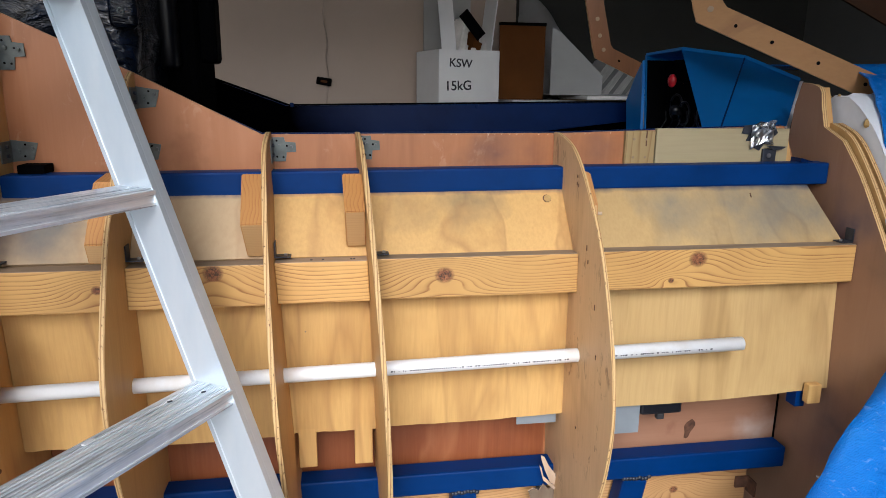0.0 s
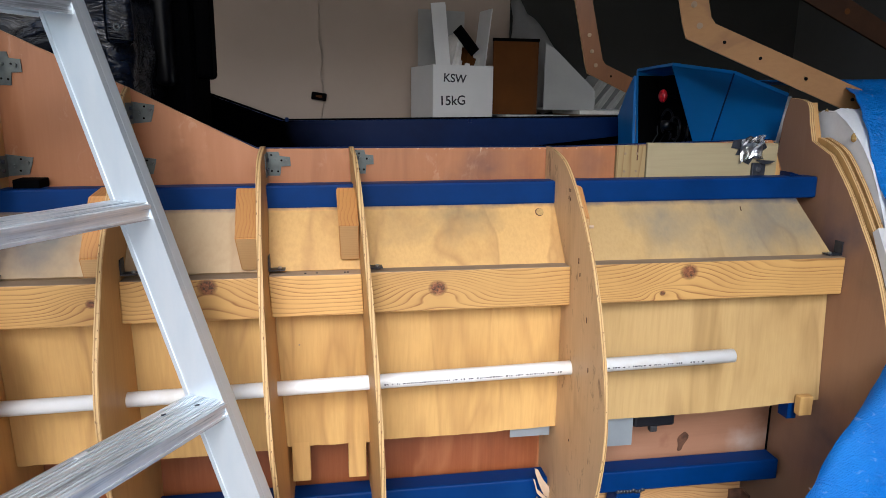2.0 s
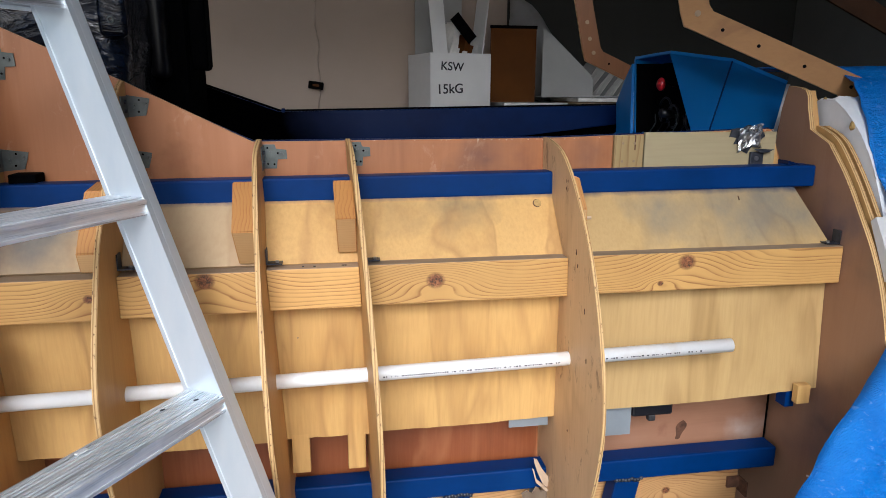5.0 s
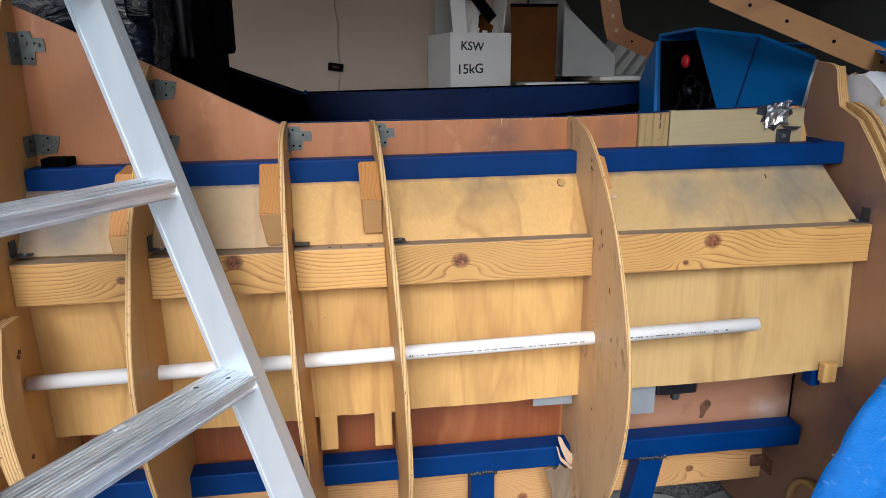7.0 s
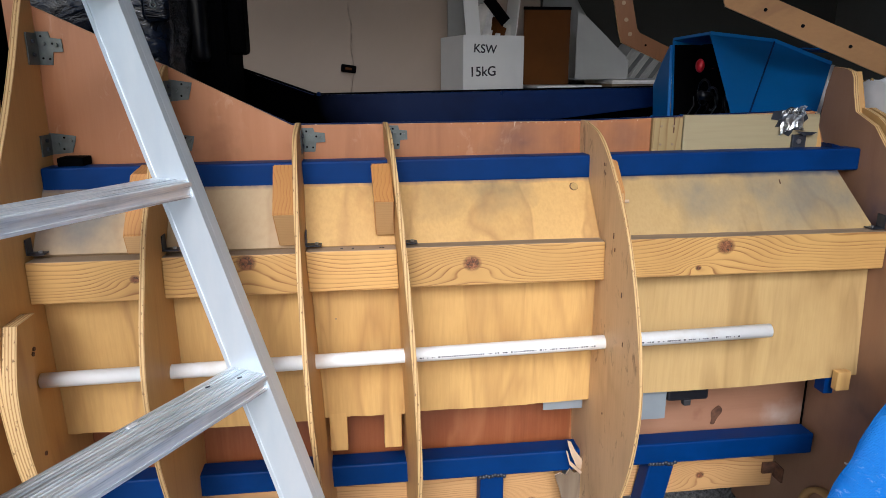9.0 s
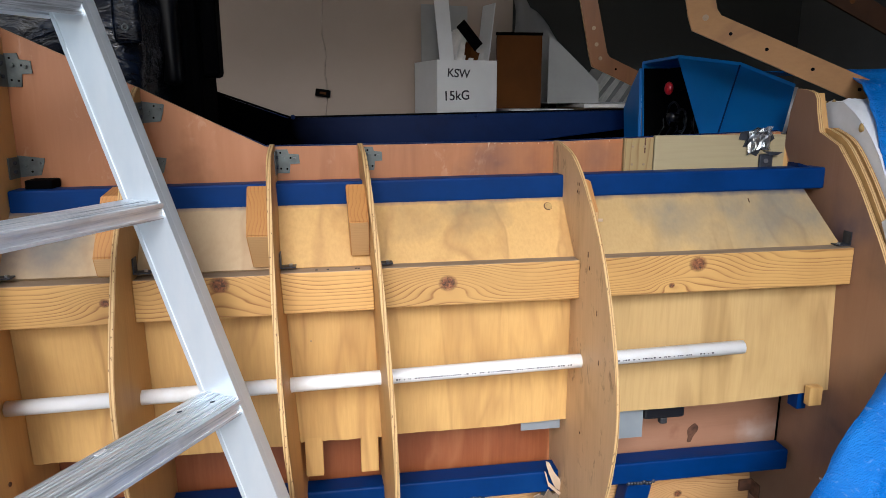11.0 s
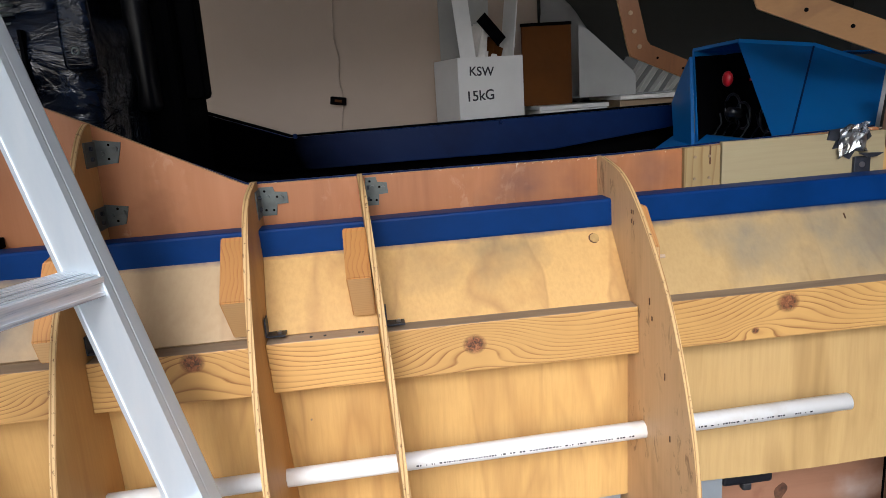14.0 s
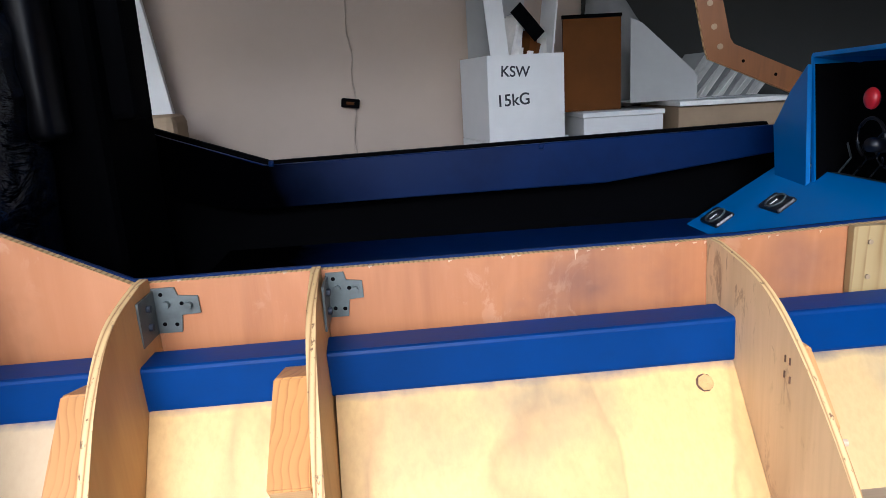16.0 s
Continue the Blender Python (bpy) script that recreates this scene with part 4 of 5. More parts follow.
# ---- instrument hood ----
hood = thing("instrument_hood", (1.0, 1.7, 1.06), "bright blue painted instrument hood over a black panel", "instrument hood")
A, T, R = (0.899, 1.672, 1.280), (1.067, 1.662, 1.262), (1.138, 1.535, 1.205)
S, S0, R0 = (0.9223, 1.517, 1.0482), (0.9055, 1.518, 1.05), (0.9933, 1.390, 0.9912)
FT, FB = (0.899, 1.880, 1.274), (0.899, 1.850, 1.02)


def skin_face(quad):
    """Thin folded panel of two triangles that meet on its diagonal."""
    bm = bmesh.new()
    vs = [bm.verts.new(p) for p in quad]
    bm.faces.new((vs[0], vs[1], vs[2])), bm.faces.new((vs[0], vs[2], vs[3]))
    bmesh.ops.solidify(bm, geom=bm.faces[:], thickness=0.006)
    bmesh.ops.recalc_face_normals(bm, faces=bm.faces[:])
    return bm


part("side_face", skin_face([S0, S, T, A]), M_SKYBLUE, hood)
part("side_face", skin_face([R0, R, T, S]), M_SKYBLUE, hood)
part("seam", add_cyl(bmesh.new(), T, S, 0.0022, 8), M_NAVY, hood, "dark seam between the side faces")
bm = bmesh.new()
add_sheet(bm, [Vector(R0) + Vector((0.001, -0.001, 0)), Vector(R0) + Vector((0.013, 0.004, 0)), Vector(R) + Vector((0.013, 0.004, 0)), Vector(R) + Vector((0.001, -0.001, 0))], 0.012)
part("edge_strip", bm, M_PAPER, hood, "pale bare plywood edge")
part("hood_top", add_sheet(bmesh.new(), [A, T, R, (1.15, 1.75, 1.222), (1.08, 1.90, 1.262), FT], 0.008), M_SKYBLUE, hood)
part("far_face", add_sheet(bmesh.new(), [FB, FT, (1.08, 1.90, 1.262), (1.08, 1.90, 1.02)], 0.008), M_SKYBLUE, hood)
bm = add_sheet(bmesh.new(), [(0.897, 1.872, 1.262), (0.897, 1.852, 1.02), (0.905, 1.965, 1.02), (0.905, 1.985, 1.15), (0.902, 1.93, 1.215)], 0.008)
part("front_flange", bm, M_SKYBLUE, hood, "blue front flange")
part("inner_panel", add_prism(bmesh.new(), [(1.575, 1.0), (1.67, 1.262), (1.875, 1.262), (1.85, 1.0)], "x", 0.966, 0.972), M_BLACK, hood, "black instrument panel")
part("inner_side", add_sheet(bmesh.new(), [(0.9005, 1.871, 1.262), (0.9005, 1.843, 1.02), (0.966, 1.843, 1.02), (0.966, 1.871, 1.262)], 0.003), M_BLACK, hood, "black inner side of the hood")
part("inner_floor", B(0.91, 0.965, 1.57, 1.845, 1.0, 1.02), M_BLACK, hood)
yk = part("yoke_shaft", add_cyl(bmesh.new(), (0.966, 1.76, 1.125), (0.925, 1.745, 1.13), 0.012, 16), M_GLOSSBLACK, hood, smooth=True)
bm = bmesh.new()
bmesh.ops.create_uvsphere(bm, u_segments=20, v_segments=12, radius=0.015, matrix=Matrix.Translation((0.908, 1.727, 1.205)) @ Matrix.Diagonal((0.7, 1, 1.15, 1)))
knob = part("knob", bm, M_RED_PLASTIC, hood, "red plastic push knob", True)
part("knob_stem", add_cyl(bmesh.new(), (0.919, 1.727, 1.205), (0.966, 1.735, 1.20), 0.004, 10), M_BLACK, knob, "black stem")
part("red_strip", B(0.963, 0.9655, 1.69, 1.77, 1.198, 1.203), M_RED_PLASTIC, hood)


def ring(at, r, thin, axis_rot):
    bm = bmesh.new()
    prof = []
    for k in range(24):
        a = k / 24 * 2 * math.pi
        c = Vector((math.cos(a), math.sin(a), 0))
        prof.append([bm.verts.new(c * (r + thin * math.cos(q)) + Vector((0, 0, thin * math.sin(q)))) for q in [i * math.pi / 3 for i in range(6)]])
    for k in range(24):
        for i in range(6):
            bm.faces.new((prof[k][i], prof[(k + 1) % 24][i], prof[(k + 1) % 24][(i + 1) % 6], prof[k][(i + 1) % 6]))
    bmesh.ops.recalc_face_normals(bm, faces=bm.faces[:])
    bmesh.ops.transform(bm, matrix=Matrix.Translation(at) @ axis_rot, verts=bm.verts[:])
    return bm


RX = Matrix.Rotation(radians(90), 4, "Y")
for y, z, r in ((1.79, 1.135, 0.034), (1.745, 1.12, 0.030), (1.645, 1.115, 0.030)):
    part("dial_ring", ring((0.958, y, z), r, 0.003, RX), M_GLOSSBLACK, hood, "black dial ring", True)
for k in range(7):
    y = 1.60 + 0.04 * k
    add = [(0.955, y, 1.03), (0.945, y + 0.01, 1.07), (0.95, y - 0.015, 1.10), (0.964, y + 0.02, 1.125)]
    bm = bmesh.new()
    for a, b in zip(add, add[1:]):
        add_cyl(bm, a, b, 0.0018, 6)
    part("wire", bm, M_ZINC if k % 3 == 0 else M_GLOSSBLACK, hood)

dash = thing("dash_panel", (0.83, 1.7, 0.93), "light blue sloping dash panel with two black gauges", "dash panel")
part("panel", add_sheet(bmesh.new(), [(0.73, 1.40, 0.93), (0.93, 1.40, 1.065), (0.93, 2.0, 1.065), (0.72, 2.035, 0.925)], -0.010), M_SKYBLUE, dash)
part("dash_lip", B(0.925, 0.945, 1.40, 2.0, 1.055, 1.072, bevel=0.003), M_RUBBER, dash, "dark rubber lip")
part("dash_support", B(0.93, 0.945, 1.40, 2.0, 0.32, 1.054), M_BLACK, dash)
SL = Matrix.Rotation(math.atan2(0.135, 0.2), 4, "Y").inverted()
for at, w in (((0.786, 1.965, 0.970), 0.036), ((0.848, 1.862, 1.012), 0.034)):
    bm = B(-w * 0.62, w * 0.62, -w, w, 0.0, 0.016, bevel=0.005, m=Matrix.Translation(at) @ SL)
    g = part("gauge", bm, M_GLOSSBLACK, dash, "black square gauge")
    part("bezel", ring((at[0] - 0.010, at[1], at[2] + 0.014), w * 0.54, 0.0022, SL), M_ZINC, g, "grey gauge ring", True)
    part("needle", B(-w * 0.35, w * 0.1, -0.0010, 0.0012, 0.0163, 0.018, m=Matrix.Translation(at) @ SL), M_WHITE, g)

# ---- seat ----
seat = thing("leather_chair", (-0.5, 1.75, 0.32), "dark blue wrinkled leather seat with black side frame", "chair")


def cushion(x0, x1, y0, y1, z0, z1, amp, cuts=14, round_=0.03):
    bm = B(x0, x1, y0, y1, z0, z1, bevel=round_)
    bmesh.ops.subdivide_edges(bm, edges=[e for e in bm.edges if e.calc_length() > 0.08], cuts=cuts, use_grid_fill=True)
    bm.normal_update()
    for v in bm.verts:
        p = v.co
        v.co = p + v.normal * amp * (noise.noise(Vector((p.x * 9, p.y * 9, p.z * 22))) + 0.6 * noise.noise(p * 34))
    return bm


part("backrest", cushion(-0.66, -0.365, 1.50, 1.80, 0.62, 1.40, 0.016), M_LEATHER, seat, "wrinkled dark blue leather", True)
part("headrest", cushion(-0.58, -0.42, 1.53, 1.78, 1.32, 1.75, 0.008), M_LEATHER, seat, "dark blue leather headrest", True)
part("bolster", cushion(-0.372, -0.335, 1.72, 1.80, 1.215, 1.75, 0.003, 8, 0.012), M_BOLSTER, seat, "glossy dark side bolster", True)
part("side_frame", B(-0.345, -0.262, 1.86, 1.95, 1.235, 1.80, bevel=0.012), M_BLACK, seat, "black padded side frame")
part("side_frame", B(-0.66, -0.300, 1.81, 2.07, 0.7, 1.80, bevel=0.02), M_BLACK, seat, "black padded side frame")
part("shoulder_pad", cushion(-0.400, -0.350, 1.470, 1.498, 1.290, 1.42, 0.003, 6, 0.010), M_LEATHER, seat, "dark leather shoulder pad", True)
part("grommet", ring((-0.376, 1.468, 1.320), 0.0055, 0.0016, Matrix.Rotation(radians(90), 4, "X")), M_ZINC, seat, "small steel grommet", True)
part("seat_base", cushion(-0.45, 0.05, 1.50, 1.90, 0.322, 0.60, 0.006, 8), M_LEATHER, seat, "", True)
bm = bmesh.new()
for k in range(60):
    a, c = k / 60 * 9 * 2 * math.pi, (k + 1) / 60 * 9 * 2 * math.pi
    add_cyl(bm, (-0.50 + 0.016 * math.cos(a), 1.52 + 0.016 * math.sin(a), 1.36 + 0.0022 * k), (-0.50 + 0.016 * math.cos(c), 1.52 + 0.016 * math.sin(c), 1.36 + 0.0022 * (k + 1)), 0.0025, 6)
part("spring", bm, M_ZINC, seat, "grey steel coil spring")
part("seam", B(-0.468, -0.462, 1.482, 1.50, 1.15, 1.36), M_BLACK, seat)

# ---- plastic pipe ----
pipe = thing("plastic_pipe", (0.13, 1.16, 0.68), "white plastic water pipe with printed line threaded through the ribs", "pipe")
pa, pb = Vector((-0.550, 1.168, 0.664)), Vector((0.814, 1.160, 0.6945))
bm = add_cyl(bmesh.new(), pa, pb, 0.0135, 28)
part("tube", bm, M_PVC, pipe, "", True)
bpy.data.objects["tube"].data.polygons.foreach_set("use_smooth", [len(p.vertices) < 8 for p in bpy.data.objects["tube"].data.polygons])
ang = radians(-8)
x = 0.118
while x < 0.745:
    w = random.choice((0.0014, 0.002, 0.003, 0.004))
    if not 0.458 < x < 0.49 and not 0.70 < x < 0.712:
        f = (x - pa.x) / (pb.x - pa.x)
        c = pa.lerp(pb, f)
        out = Vector((0, -math.cos(ang), math.sin(ang)))
        m4 = Matrix.Translation(c + out * 0.0131) @ Matrix.Rotation(ang, 4, "X").inverted() @ Matrix.Rotation(radians(-1.3), 4, "Y")
        part("print_bar", B(0, w, -0.0006, 0.0006, -0.0013, 0.0013 if random.random() < 0.7 else 0.0005, m=m4), M_INK, pipe)
    x += w + random.choice((0.0015, 0.002, 0.0025, 0.007))

# ---- step ladder ----
ladder = thing("step_ladder", (-0.2, 0.9, 0.0), "scuffed aluminium step ladder with ribbed treads", "ladder")
LR, LH = Vector((-0.522, -0.853, 0)), Vector((0.853, -0.522, 0))
L0, SLOPE = Vector((-0.271, 1.078, 1.03)), 0.40


def lad(r, h, z):
    """Place in the ladder: along a tread, forwards, and height."""
    return L0 + LR * r + LH * (h + SLOPE * (L0.z - z)) + Vector((0, 0, z - L0.z))


def rail(r0, sign):
    """C-section rail: web, two flanges, with grooves on the front flange. Runs from the floor to the top."""
    g = 0.0003
    profile = [(-0.0015, -0.040), (-0.0015, -0.032), (0, -0.031), (0, 0.025), (-0.0015, 0.026), (-0.0015, 0.036), (0.006, 0.036), (0.0066, 0.036 - g), (0.0082, 0.036 - g), (0.0088, 0.036),
               (0.0225, 0.036), (0.024, 0.0352), (0.024, 0.033), (0.003, 0.033), (0.003, -0.037), (0.024, -0.037), (0.024, -0.040)]
    bm = bmesh.new()
    low, high = ([bm.verts.new(lad(r0 - sign * r, h, z)) for r, h in profile] for z in (0.0, 1.78))
    bm.faces.new(low), bm.faces.new(high[::-1])
    for k in range(len(profile)):
        j = (k + 1) % len(profile)
        bm.faces.new((low[k], high[k], high[j], low[j]))
    bmesh.ops.recalc_face_normals(bm, faces=bm.faces[:])
    return bm


part("rail", rail(0.0, 1), M_ALU, ladder, "aluminium channel rail")
part("rail", rail(0.44, -1), M_ALU, ladder, "aluminium channel rail")
for k in range(-3, 3):
    z = 1.029 - 0.299 * k
    if z < 0.1 or z > 1.7:
        continue
    bm = bmesh.new()
    def slab(ha, hb, za, zb):
        vs = [bm.verts.new(L0 + LR * r + LH * (h + SLOPE * (L0.z - z)) + Vector((0, 0, w - L0.z))) for w in (za, zb) for r, h in ((0.001, ha), (0.439, ha), (0.439, hb), (0.001, hb))]
        for q in ((0, 1, 2, 3), (7, 6, 5, 4), (0, 4, 5, 1), (1, 5, 6, 2), (2, 6, 7, 3), (3, 7, 4, 0)):
            bm.faces.new([vs[i] for i in q])
    slab(-0.034, 0.038, z - 0.004, z)
    slab(0.035, 0.038, z - 0.024, z - 0.004)
    slab(-0.034, -0.031, z - 0.026, z - 0.004)
    slab(0.038, 0.0405, z - 0.0065, z - 0.0005)
    slab(0.038, 0.040, z - 0.024, z - 0.019)
    for j in range(9):
        h = -0.031 + 0.0075 * j
        slab(h, h + (0.0036 if j % 3 else 0.0055), z, z + 0.0022)
    bmesh.ops.recalc_face_normals(bm, faces=bm.faces[:])
    tread = part("tread", bm, M_TREAD, ladder, "ribbed aluminium tread")
    for h in (-0.02, 0.022):
        c = L0 + LR * 0.004 + LH * (h + SLOPE * (L0.z - z)) + Vector((0, 0, z - 0.012 - L0.z))
        part("rivet", add_cyl(bmesh.new(), c - LR * 0.010, c + LR * 0.004, 0.005, 12), M_ALU, tread)
z = 0.730
c = L0 + LR * 0.205 + LH * (-0.02 + SLOPE * (L0.z - z)) + Vector((0, 0, z + 0.0035 - L0.z))
part("paint_drip", B(-0.010, 0.008, -0.0035, 0.0035, -0.001, 0.0012, bevel=0.0008, m=Matrix.Translation(c) @ Matrix.Rotation(radians(58), 4, "Z")), M_WHITE, ladder, "white paint drip")
for rr, hh in ((0.03, 0.01), (0.075, -0.012)):
    c = L0 + LR * rr + LH * (hh + SLOPE * (L0.z - z)) + Vector((0, 0, z + 0.0035 - L0.z))
    part("scratch", B(-0.0035, 0.0035, -0.0009, 0.0009, -0.001, 0.0008, m=Matrix.Translation(c) @ Matrix.Rotation(radians(30), 4, "Z")), M_DARKSTEEL, ladder)

# ---- tarpaulin and foam by the nose ----
ROWS_T = ((0.00, 0.68, 0.86), (0.20, 0.765, 0.90), (0.45, 0.875, 0.945), (0.515, 0.905, 0.95), (0.575, 0.935, 0.95), (0.632, 0.970, 0.95), (0.702, 1.02, 0.955), (0.76, 1.07, 0.98),
          (0.82, 1.11, 1.01), (0.88, 1.100, 1.055), (0.95, 1.098, 1.105), (1.02, 1.098, 1.145), (1.09, 1.100, 1.195), (1.15, 1.120, 1.250), (1.21, 1.150, 1.33), (1.245, 1.20, 1.44), (1.25, 1.20, 1.60), (1.25, 1.20, 1.95))
bm = bmesh.new()
path_t = []
for (z0, x0, y0), (z1, x1, y1) in zip(ROWS_T, ROWS_T[1:]):
    for k in range(5):
        f = k / 5
        path_t.append((z0 + (z1 - z0) * f, x0 + (x1 - x0) * f, y0 + (y1 - y0) * f))
path_t.append(ROWS_T[-1])
grid = []
for z, x0, y0 in path_t:
    row = []
    for k in range(46):
        f = (k / 45) ** 1.25
        x = x0 + (2.3 - x0) * f
        fold = 0.012 * math.sin(x * 21 + z * 8) + 0.035 * math.sin(f * 5.2)
        y = y0 - fold * min(1, f * 5) + 0.06 * max(0, 0.03 - f) / 0.03 * (1 if z < 0.85 else 0.0)
        p = Vector((x, y, z))
        d = noise.noise(p * 7) * 0.016 + noise.noise(p * 19) * 0.008 + noise.noise(p * 47) * 0.003
        row.append(bm.verts.new(p + Vector((0.5 * d * min(1, f * 8), -d, 0.4 * d * min(1, z * 5)))))
    grid.append(row)
for a, b in zip(grid, grid[1:]):
    for k in range(45):
        bm.faces.new((a[k], a[k + 1], b[k + 1], b[k]))
bmesh.ops.recalc_face_normals(bm, faces=bm.faces[:])
bmesh.ops.solidify(bm, geom=bm.faces[:], thickness=0.003)
solid("tarpaulin", bm, M_TARP, "crumpled bright blue woven tarpaulin draped over the nose", "tarpaulin", smooth=True)

bm = bmesh.new()
pf = smooth_line([(1.37, 1.168), (1.31, 1.172), (1.255, 1.135), (1.20, 1.075), (1.16, 1.005), (1.135, 0.945)], 5)
xs = [1.094 + 0.007 * k for k in range(13)]
grid = [[bm.verts.new((x, y + 0.04 * max(0, x - 1.19), z - 0.1 * max(0, x - 1.2))) for y, z in pf + [(1.24, 0.90), (1.37, 1.0)]] for x in xs]
for a, b in zip(grid, grid[1:]):
    k = len(a)
    for i in range(k):
        bm.faces.new((a[i], a[(i + 1) % k], b[(i + 1) % k], b[i]))
bm.faces.new(grid[0]), bm.faces.new(grid[-1][::-1])
bmesh.ops.recalc_face_normals(bm, faces=bm.faces[:])
for v in bm.verts:
    p = v.co.copy()
    v.co += Vector((0.3, 1, 1)) * (noise.noise(p * 38) * 0.009 + (abs(noise.noise(p * 85)) - 0.2) * 0.012)
foam = part("nose_foam", bm, M_FOAM, cockpit, "torn white foam with yellow glue")
for k in range(6):
    f = random.random() ** 1.6
    y, z = pf[int(f * (len(pf) - 1))]
    bm = bmesh.new()
    bmesh.ops.create_icosphere(bm, subdivisions=2, radius=random.uniform(0.002, 0.004), matrix=Matrix.Translation((1.091 + random.uniform(0, 0.006), y + 0.006, z - 0.004)) @ Matrix.Diagonal((1.6, 1.4, 2.4, 1)))
    for v in bm.verts:
        v.co += Vector((1, 1, 1)) * noise.noise(v.co * 90) * 0.007
    part("glue_bead", bm, M_GLUE, foam, "lumpy yellow foam glue", True)
part("slot", B(1.175, 1.195, 1.285, 1.30, 1.128, 1.134, m=None), M_BLACK, foam)

# ---- boxes at the back wall ----
def text_mesh(name, words, size, m4, parent):
    cu = bpy.data.curves.new(name, "FONT")
    cu.body, cu.size, cu.extrude, cu.offset = words, size, 0.0006, 0.0008
    ob = bpy.data.objects.new(name + "_tmp", cu)
    scene.collection.objects.link(ob)
    me = bpy.data.meshes.new_from_object(ob.evaluated_get(bpy.context.evaluated_depsgraph_get()))
    bpy.data.objects.remove(ob)
    me.transform(m4)
    me.materials.clear()
    me.materials.append(M_INK)
    o = new(name, me)
    o.parent = parent
    o.matrix_parent_inverse = parent.matrix_basis.inverted()
    return o


bench = thing("workbench", (1.2, 3.5, 0.0), "plain wooden bench against the back wall", "workbench")
part("bench_top", B(0.30, 2.3, 3.20, 3.785, 0.76, 0.80, bevel=0.003), M_BENCH, bench)
for x in (0.34, 2.2):
    for y in (3.24, 3.72):
        part("leg", B(x, x + 0.05, y, y + 0.05, 0, 0.76), M_BENCH, bench)

RB = Matrix.Translation((0.528, 3.335, 0)) @ Matrix.Rotation(radians(12.5), 4, "Z")
carton = thing("white_carton", (0.7, 3.5, 0.80), "plain white cardboard carton on the bench", "carton", "white cartons")
part("body", B(0.0, 0.33, 0.0, 0.33, 0.802, 1.035, bevel=0.002, m=RB), M_WHITE, carton)
part("lid_flap", B(-0.004, 0.334, -0.005, -0.001, 0.985, 1.041, m=RB), M_WHITE, carton)

ksw = thing("open_carton", (0.7, 3.5, 1.036), "open white carton with handwritten weight, full of papers", "carton")
for a in ((0, 0.320, 0, 0.004, 1.037, 1.36), (0, 0.320, 0.32, 0.324, 1.037, 1.36), (0, 0.004, 0.0045, 0.3195, 1.037, 1.36), (0.316, 0.320, 0.0045, 0.3195, 1.037, 1.36)):
    part("side", B(*a, m=RB), M_WHITE, ksw)
part("base", B(0.0045, 0.3155, 0.0045, 0.3195, 1.037, 1.042, m=RB), M_WHITE, ksw)
fl = RB @ Matrix.Translation((0.04, 0.06, 1.35)) @ Matrix.Rotation(radians(-6), 4, "Y")
part("flap", B(0.0, 0.075, 0.0, 0.004, 0, 0.30, m=fl), M_WHITE, ksw, "white flap standing up")
fl = RB @ Matrix.Translation((0.288, 0.06, 1.35)) @ Matrix.Rotation(radians(7), 4, "Y")
part("flap", B(0.0, 0.006, -0.02, 0.12, 0, 0.29, m=fl), M_WHITE, ksw, "white flap standing up")
# back flap of the white carton, its shade given by grey card
fl = RB @ Matrix.Translation((0.03, 0.30, 1.35))
part("flap", B(0.0, 0.26, 0.0, 0.004, 0, 0.30, m=fl), M_GREYCARD, ksw, "white back flap, greyed for shade")
for k in range(11):
    w, hgt = random.uniform(0.01, 0.035), random.uniform(0.10, 0.27)
    m4 = RB @ Matrix.Translation((0.11 + 0.016 * k, 0.08 + 0.017 * (k % 5), 1.28)) @ Matrix.Rotation(radians(random.uniform(2, 22)), 4, "Y") @ Matrix.Rotation(radians(random.uniform(-30, 30)), 4, "Z")
    part("paper", B(0, w, 0, 0.09, 0, hgt * 0.9, m=m4), M_PAPER if k not in (6, 7) else M_BROWNCARD, ksw)
m4 = RB @ Matrix.Translation((0.13, 0.065, 1.52)) @ Matrix.Rotation(radians(48), 4, "Y")
part("folder", B(0, 0.15, 0, 0.006, 0, 0.055, m=m4), M_BLACK, ksw, "dark folder")
FACE = RB @ Matrix.Translation((0, -0.001, 0)) @ Matrix.Rotation(radians(90), 4, "X")
text_mesh("writing", "KSW", 0.056, FACE @ Matrix.Translation((0.052, 1.282, 0)) @ Matrix.Rotation(radians(-3), 4, "Z"), ksw)
text_mesh("writing", "15kG", 0.064, FACE @ Matrix.Translation((0.032, 1.168, 0)) @ Matrix.Rotation(radians(2), 4, "Z"), ksw)

wc = thing("white_carton", (1.05, 3.5, 0.80), "white carton with a taped lid on the bench", "carton", "white cartons")
part("body", B(0.905, 1.225, 3.36, 3.70, 0.802, 1.105, bevel=0.002), M_WHITE, wc)
part("lid", B(0.900, 1.230, 3.352, 3.705, 1.106, 1.124, bevel=0.002), M_WHITE, wc)
bb = thing("brown_board", (0.98, 3.5, 1.124), "dark-rimmed brown board leaning on the cartons", "board")
part("panel", B(0.862, 1.100, 3.50, 3.512, 1.126, 1.49), M_BROWNCARD, bb)
part("rim", B(0.860, 1.103, 3.497, 3.515, 1.491, 1.505), M_BLACK, bb)
cb = thing("cardboard_box", (1.5, 3.45, 0.80), "brown cardboard box with a pale lid", "carton")
part("body", B(1.262, 1.72, 3.30, 3.72, 0.802, 1.13, bevel=0.003), M_CARDBOARD, cb)
part("lid", B(1.26, 1.72, 3.285, 3.73, 1.1305, 1.150, bevel=0.003), M_PAPER, cb)
holder = thing("magazine_holder", (1.35, 3.4, 1.15), "white card magazine holder with fanned sheets", "magazine holder")
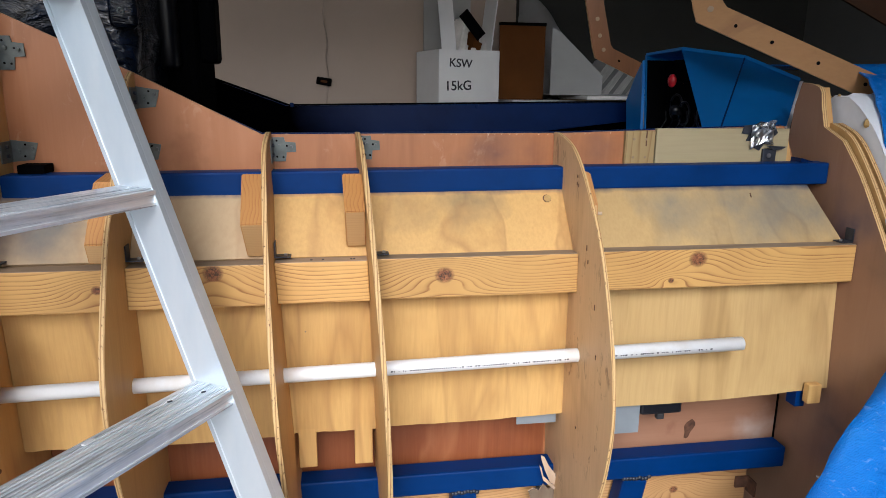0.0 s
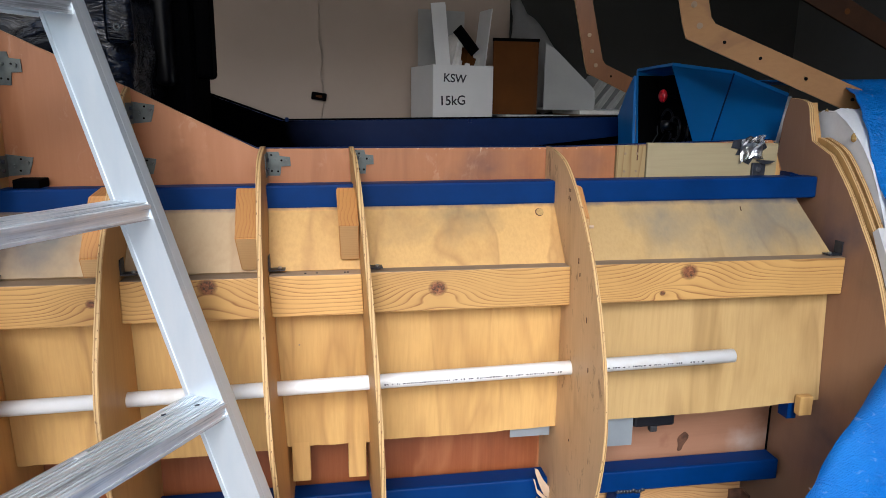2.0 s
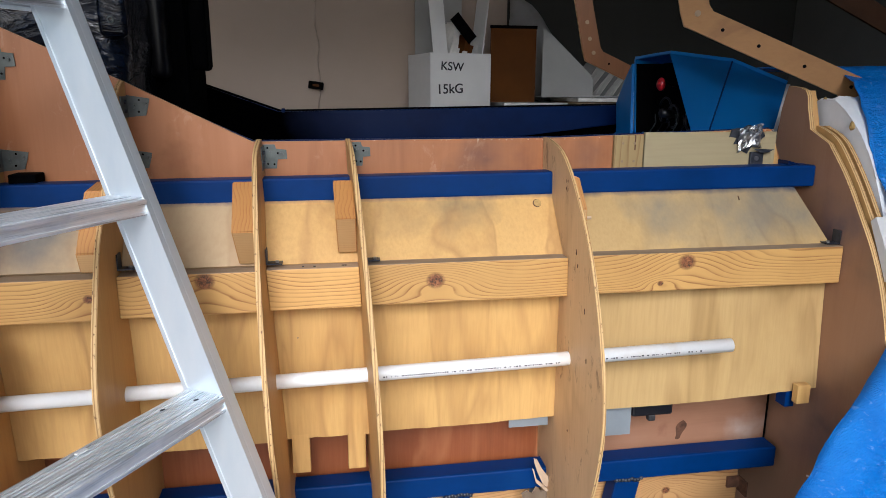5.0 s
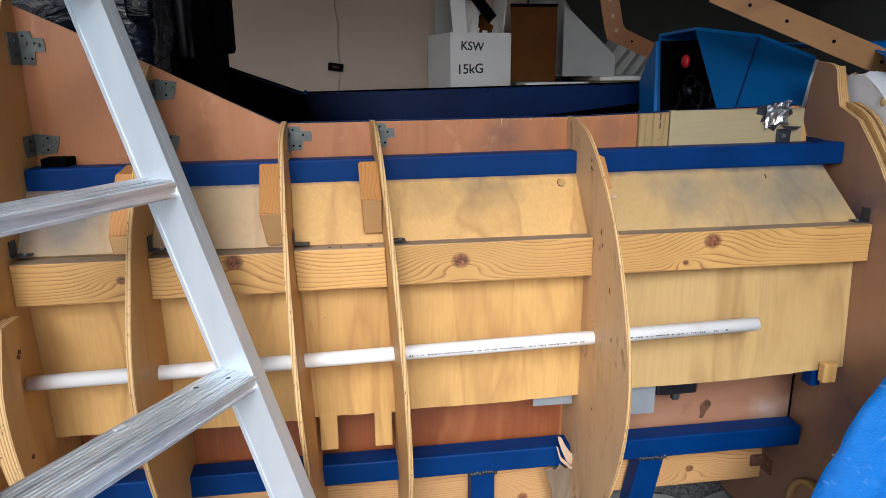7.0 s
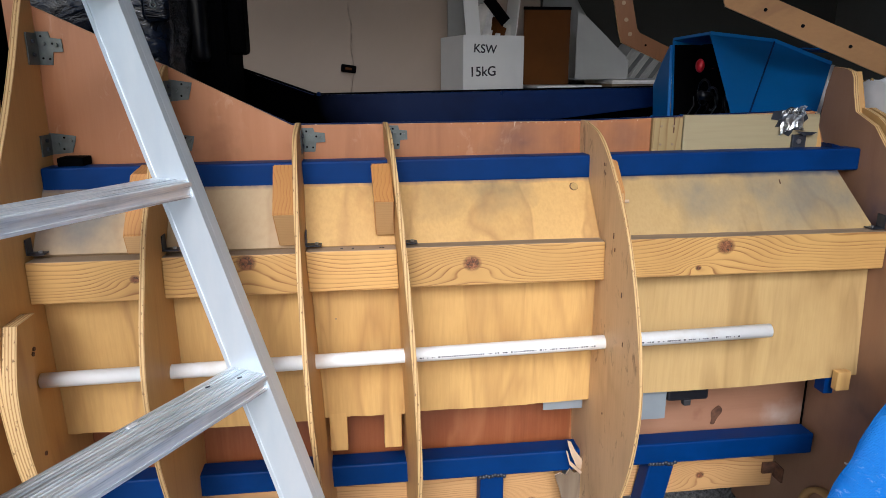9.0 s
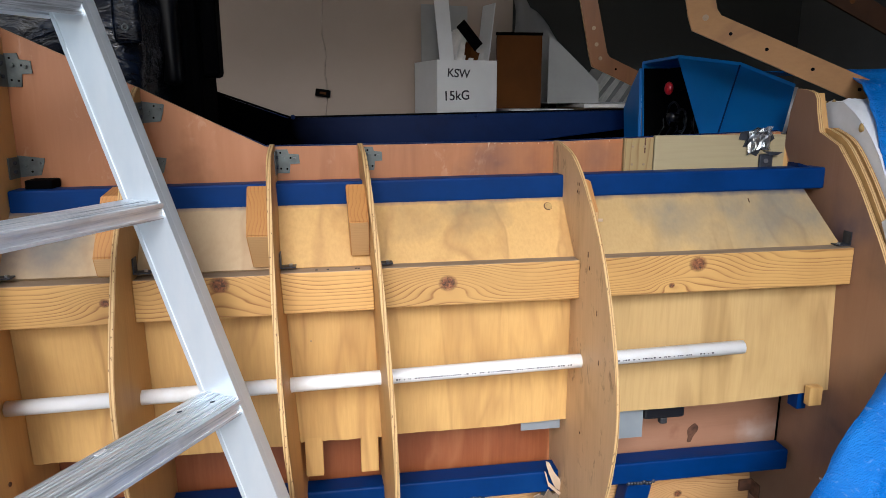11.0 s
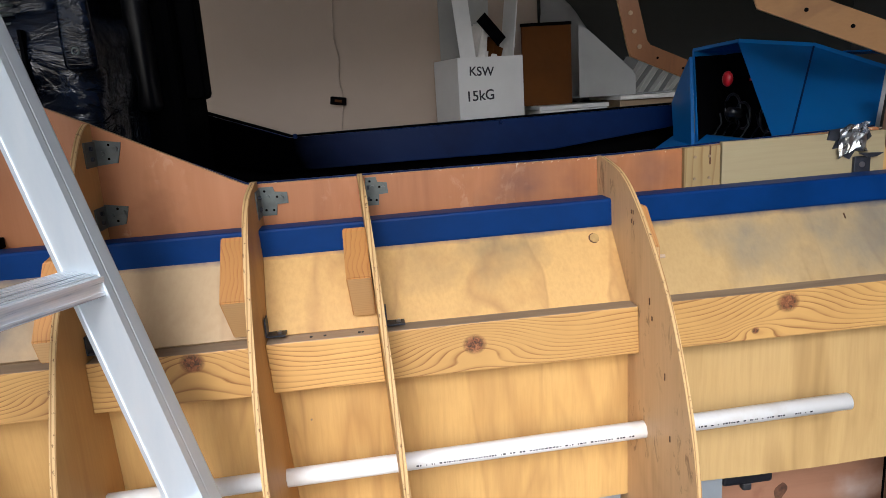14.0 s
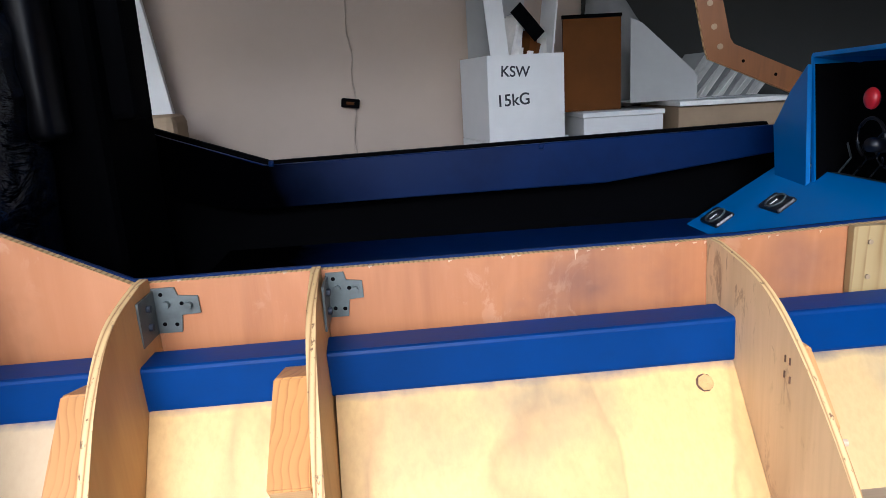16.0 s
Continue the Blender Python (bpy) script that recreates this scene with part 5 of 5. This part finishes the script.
side_h = [(1.105, 1.475), (1.15, 1.455), (1.365, 1.262), (1.378, 1.24), (1.378, 1.152), (1.105, 1.152)]
part("side", add_prism(bmesh.new(), side_h, "y", 3.40, 3.404), M_GREYCARD, holder)
part("side", add_prism(bmesh.new(), side_h, "y", 3.64, 3.644), M_GREYCARD, holder)
part("base", B(1.105, 1.60, 3.405, 3.64, 1.152, 1.156), M_GREYCARD, holder)
for k in range(15):
    m4 = Matrix.Translation((1.30 + 0.024 * k, 3.42, 1.157)) @ Matrix.Rotation(radians(34 + 2 * (k % 4)), 4, "Y")
    part("sheet", B(0, 0.0015, 0, 0.20, 0, 0.21 - 0.006 * k, m=m4), M_PAPER if k % 3 else M_GREYCARD, holder)
bm = bmesh.new()
g = [[bm.verts.new((0.98 + 0.03 * i + 0.01 * noise.noise(Vector((i, j, 0)) * 0.7), 3.60 + 0.05 * noise.noise(Vector((i, j, 3)) * 0.45), 1.13 + 0.062 * j * (1 - 0.055 * i) + 0.02 * noise.noise(Vector((i, j, 8)) * 0.6))) for i in range(9)] for j in range(11)]
for a, b in zip(g, g[1:]):
    for i in range(8):
        bm.faces.new((a[i], a[i + 1], b[i + 1], b[i]))
bmesh.ops.solidify(bm, geom=bm.faces[:], thickness=0.002)
solid("plastic_sheet", bm, M_GREYCARD, "crumpled whitish plastic sheet on the cartons", "plastic sheet", smooth=True)

# ---- wall cord, planks and bits ----
cord = thing("hanging_cord", (0.02, 3.79, 1.2), "thin pale cord hanging down the wall with a black clip", "cord")
bm = bmesh.new()
pts = [(0.030, 3.785, 2.49), (0.034, 3.785, 1.9), (0.012, 3.785, 1.55), (0.028, 3.785, 1.42), (0.020, 3.785, 1.32), (0.030, 3.785, 1.22), (0.012, 3.785, 1.05), (0.018, 3.785, 0.9), (0.02, 3.785, 0.4)]
pts3 = smooth_line([(p[2], p[0] - 0.028) for p in pts], 5)
for a, b in zip(pts3, pts3[1:]):
    add_cyl(bm, (a[1], 3.792, a[0]), (b[1], 3.792, b[0]), 0.0035, 8)
part("cable", bm, M_CORD, cord)
part("clip", B(-0.035, 0.045, 3.772, 3.794, -0.020, 0.020, bevel=0.006, m=Matrix.Translation((-0.027, 0, 1.208)) @ Matrix.Rotation(radians(8), 4, "Y")), M_BLACK, cord, "black plastic clip")
part("clip_band", B(-0.012, 0.022, 3.769, 3.7715, -0.006, 0.006, m=Matrix.Translation((-0.027, 0, 1.208)) @ Matrix.Rotation(radians(8), 4, "Y")), M_BROWNCARD, cord, "brown band on the clip")
solid("white_plank", B(-0.05, 0.05, 0, 0.03, 0, 2.05, bevel=0.003, m=Matrix.Translation((-0.615, 3.62, 0.0)) @ Matrix.Rotation(radians(-9), 4, "Y") @ Matrix.Rotation(radians(-2.5), 4, "X")), M_WHITE, "white painted plank leaning on the wall", "plank")
solid("beige_carton", B(-0.92, -0.68, 3.42, 3.62, 0.0, 1.21, bevel=0.03), M_CARDBOARD, "tall beige carton with rounded top", "carton")
bm = bmesh.new()
bmesh.ops.create_icosphere(bm, subdivisions=5, radius=0.16, matrix=Matrix.Translation((0.98, 1.72, 0.0)) @ Matrix.Diagonal((1.2, 0.9, 0.9, 1)))
for v in bm.verts:
    v.co += v.co.normalized() * (noise.noise(v.co * 13) * 0.03 + noise.noise(v.co * 60) * 0.008)
    v.co.z = max(v.co.z, 0.001)
solid("crumpled_cloth", bm, M_RAG, "dark speckled grey cloth crumpled on the floor", "cloth", smooth=True)
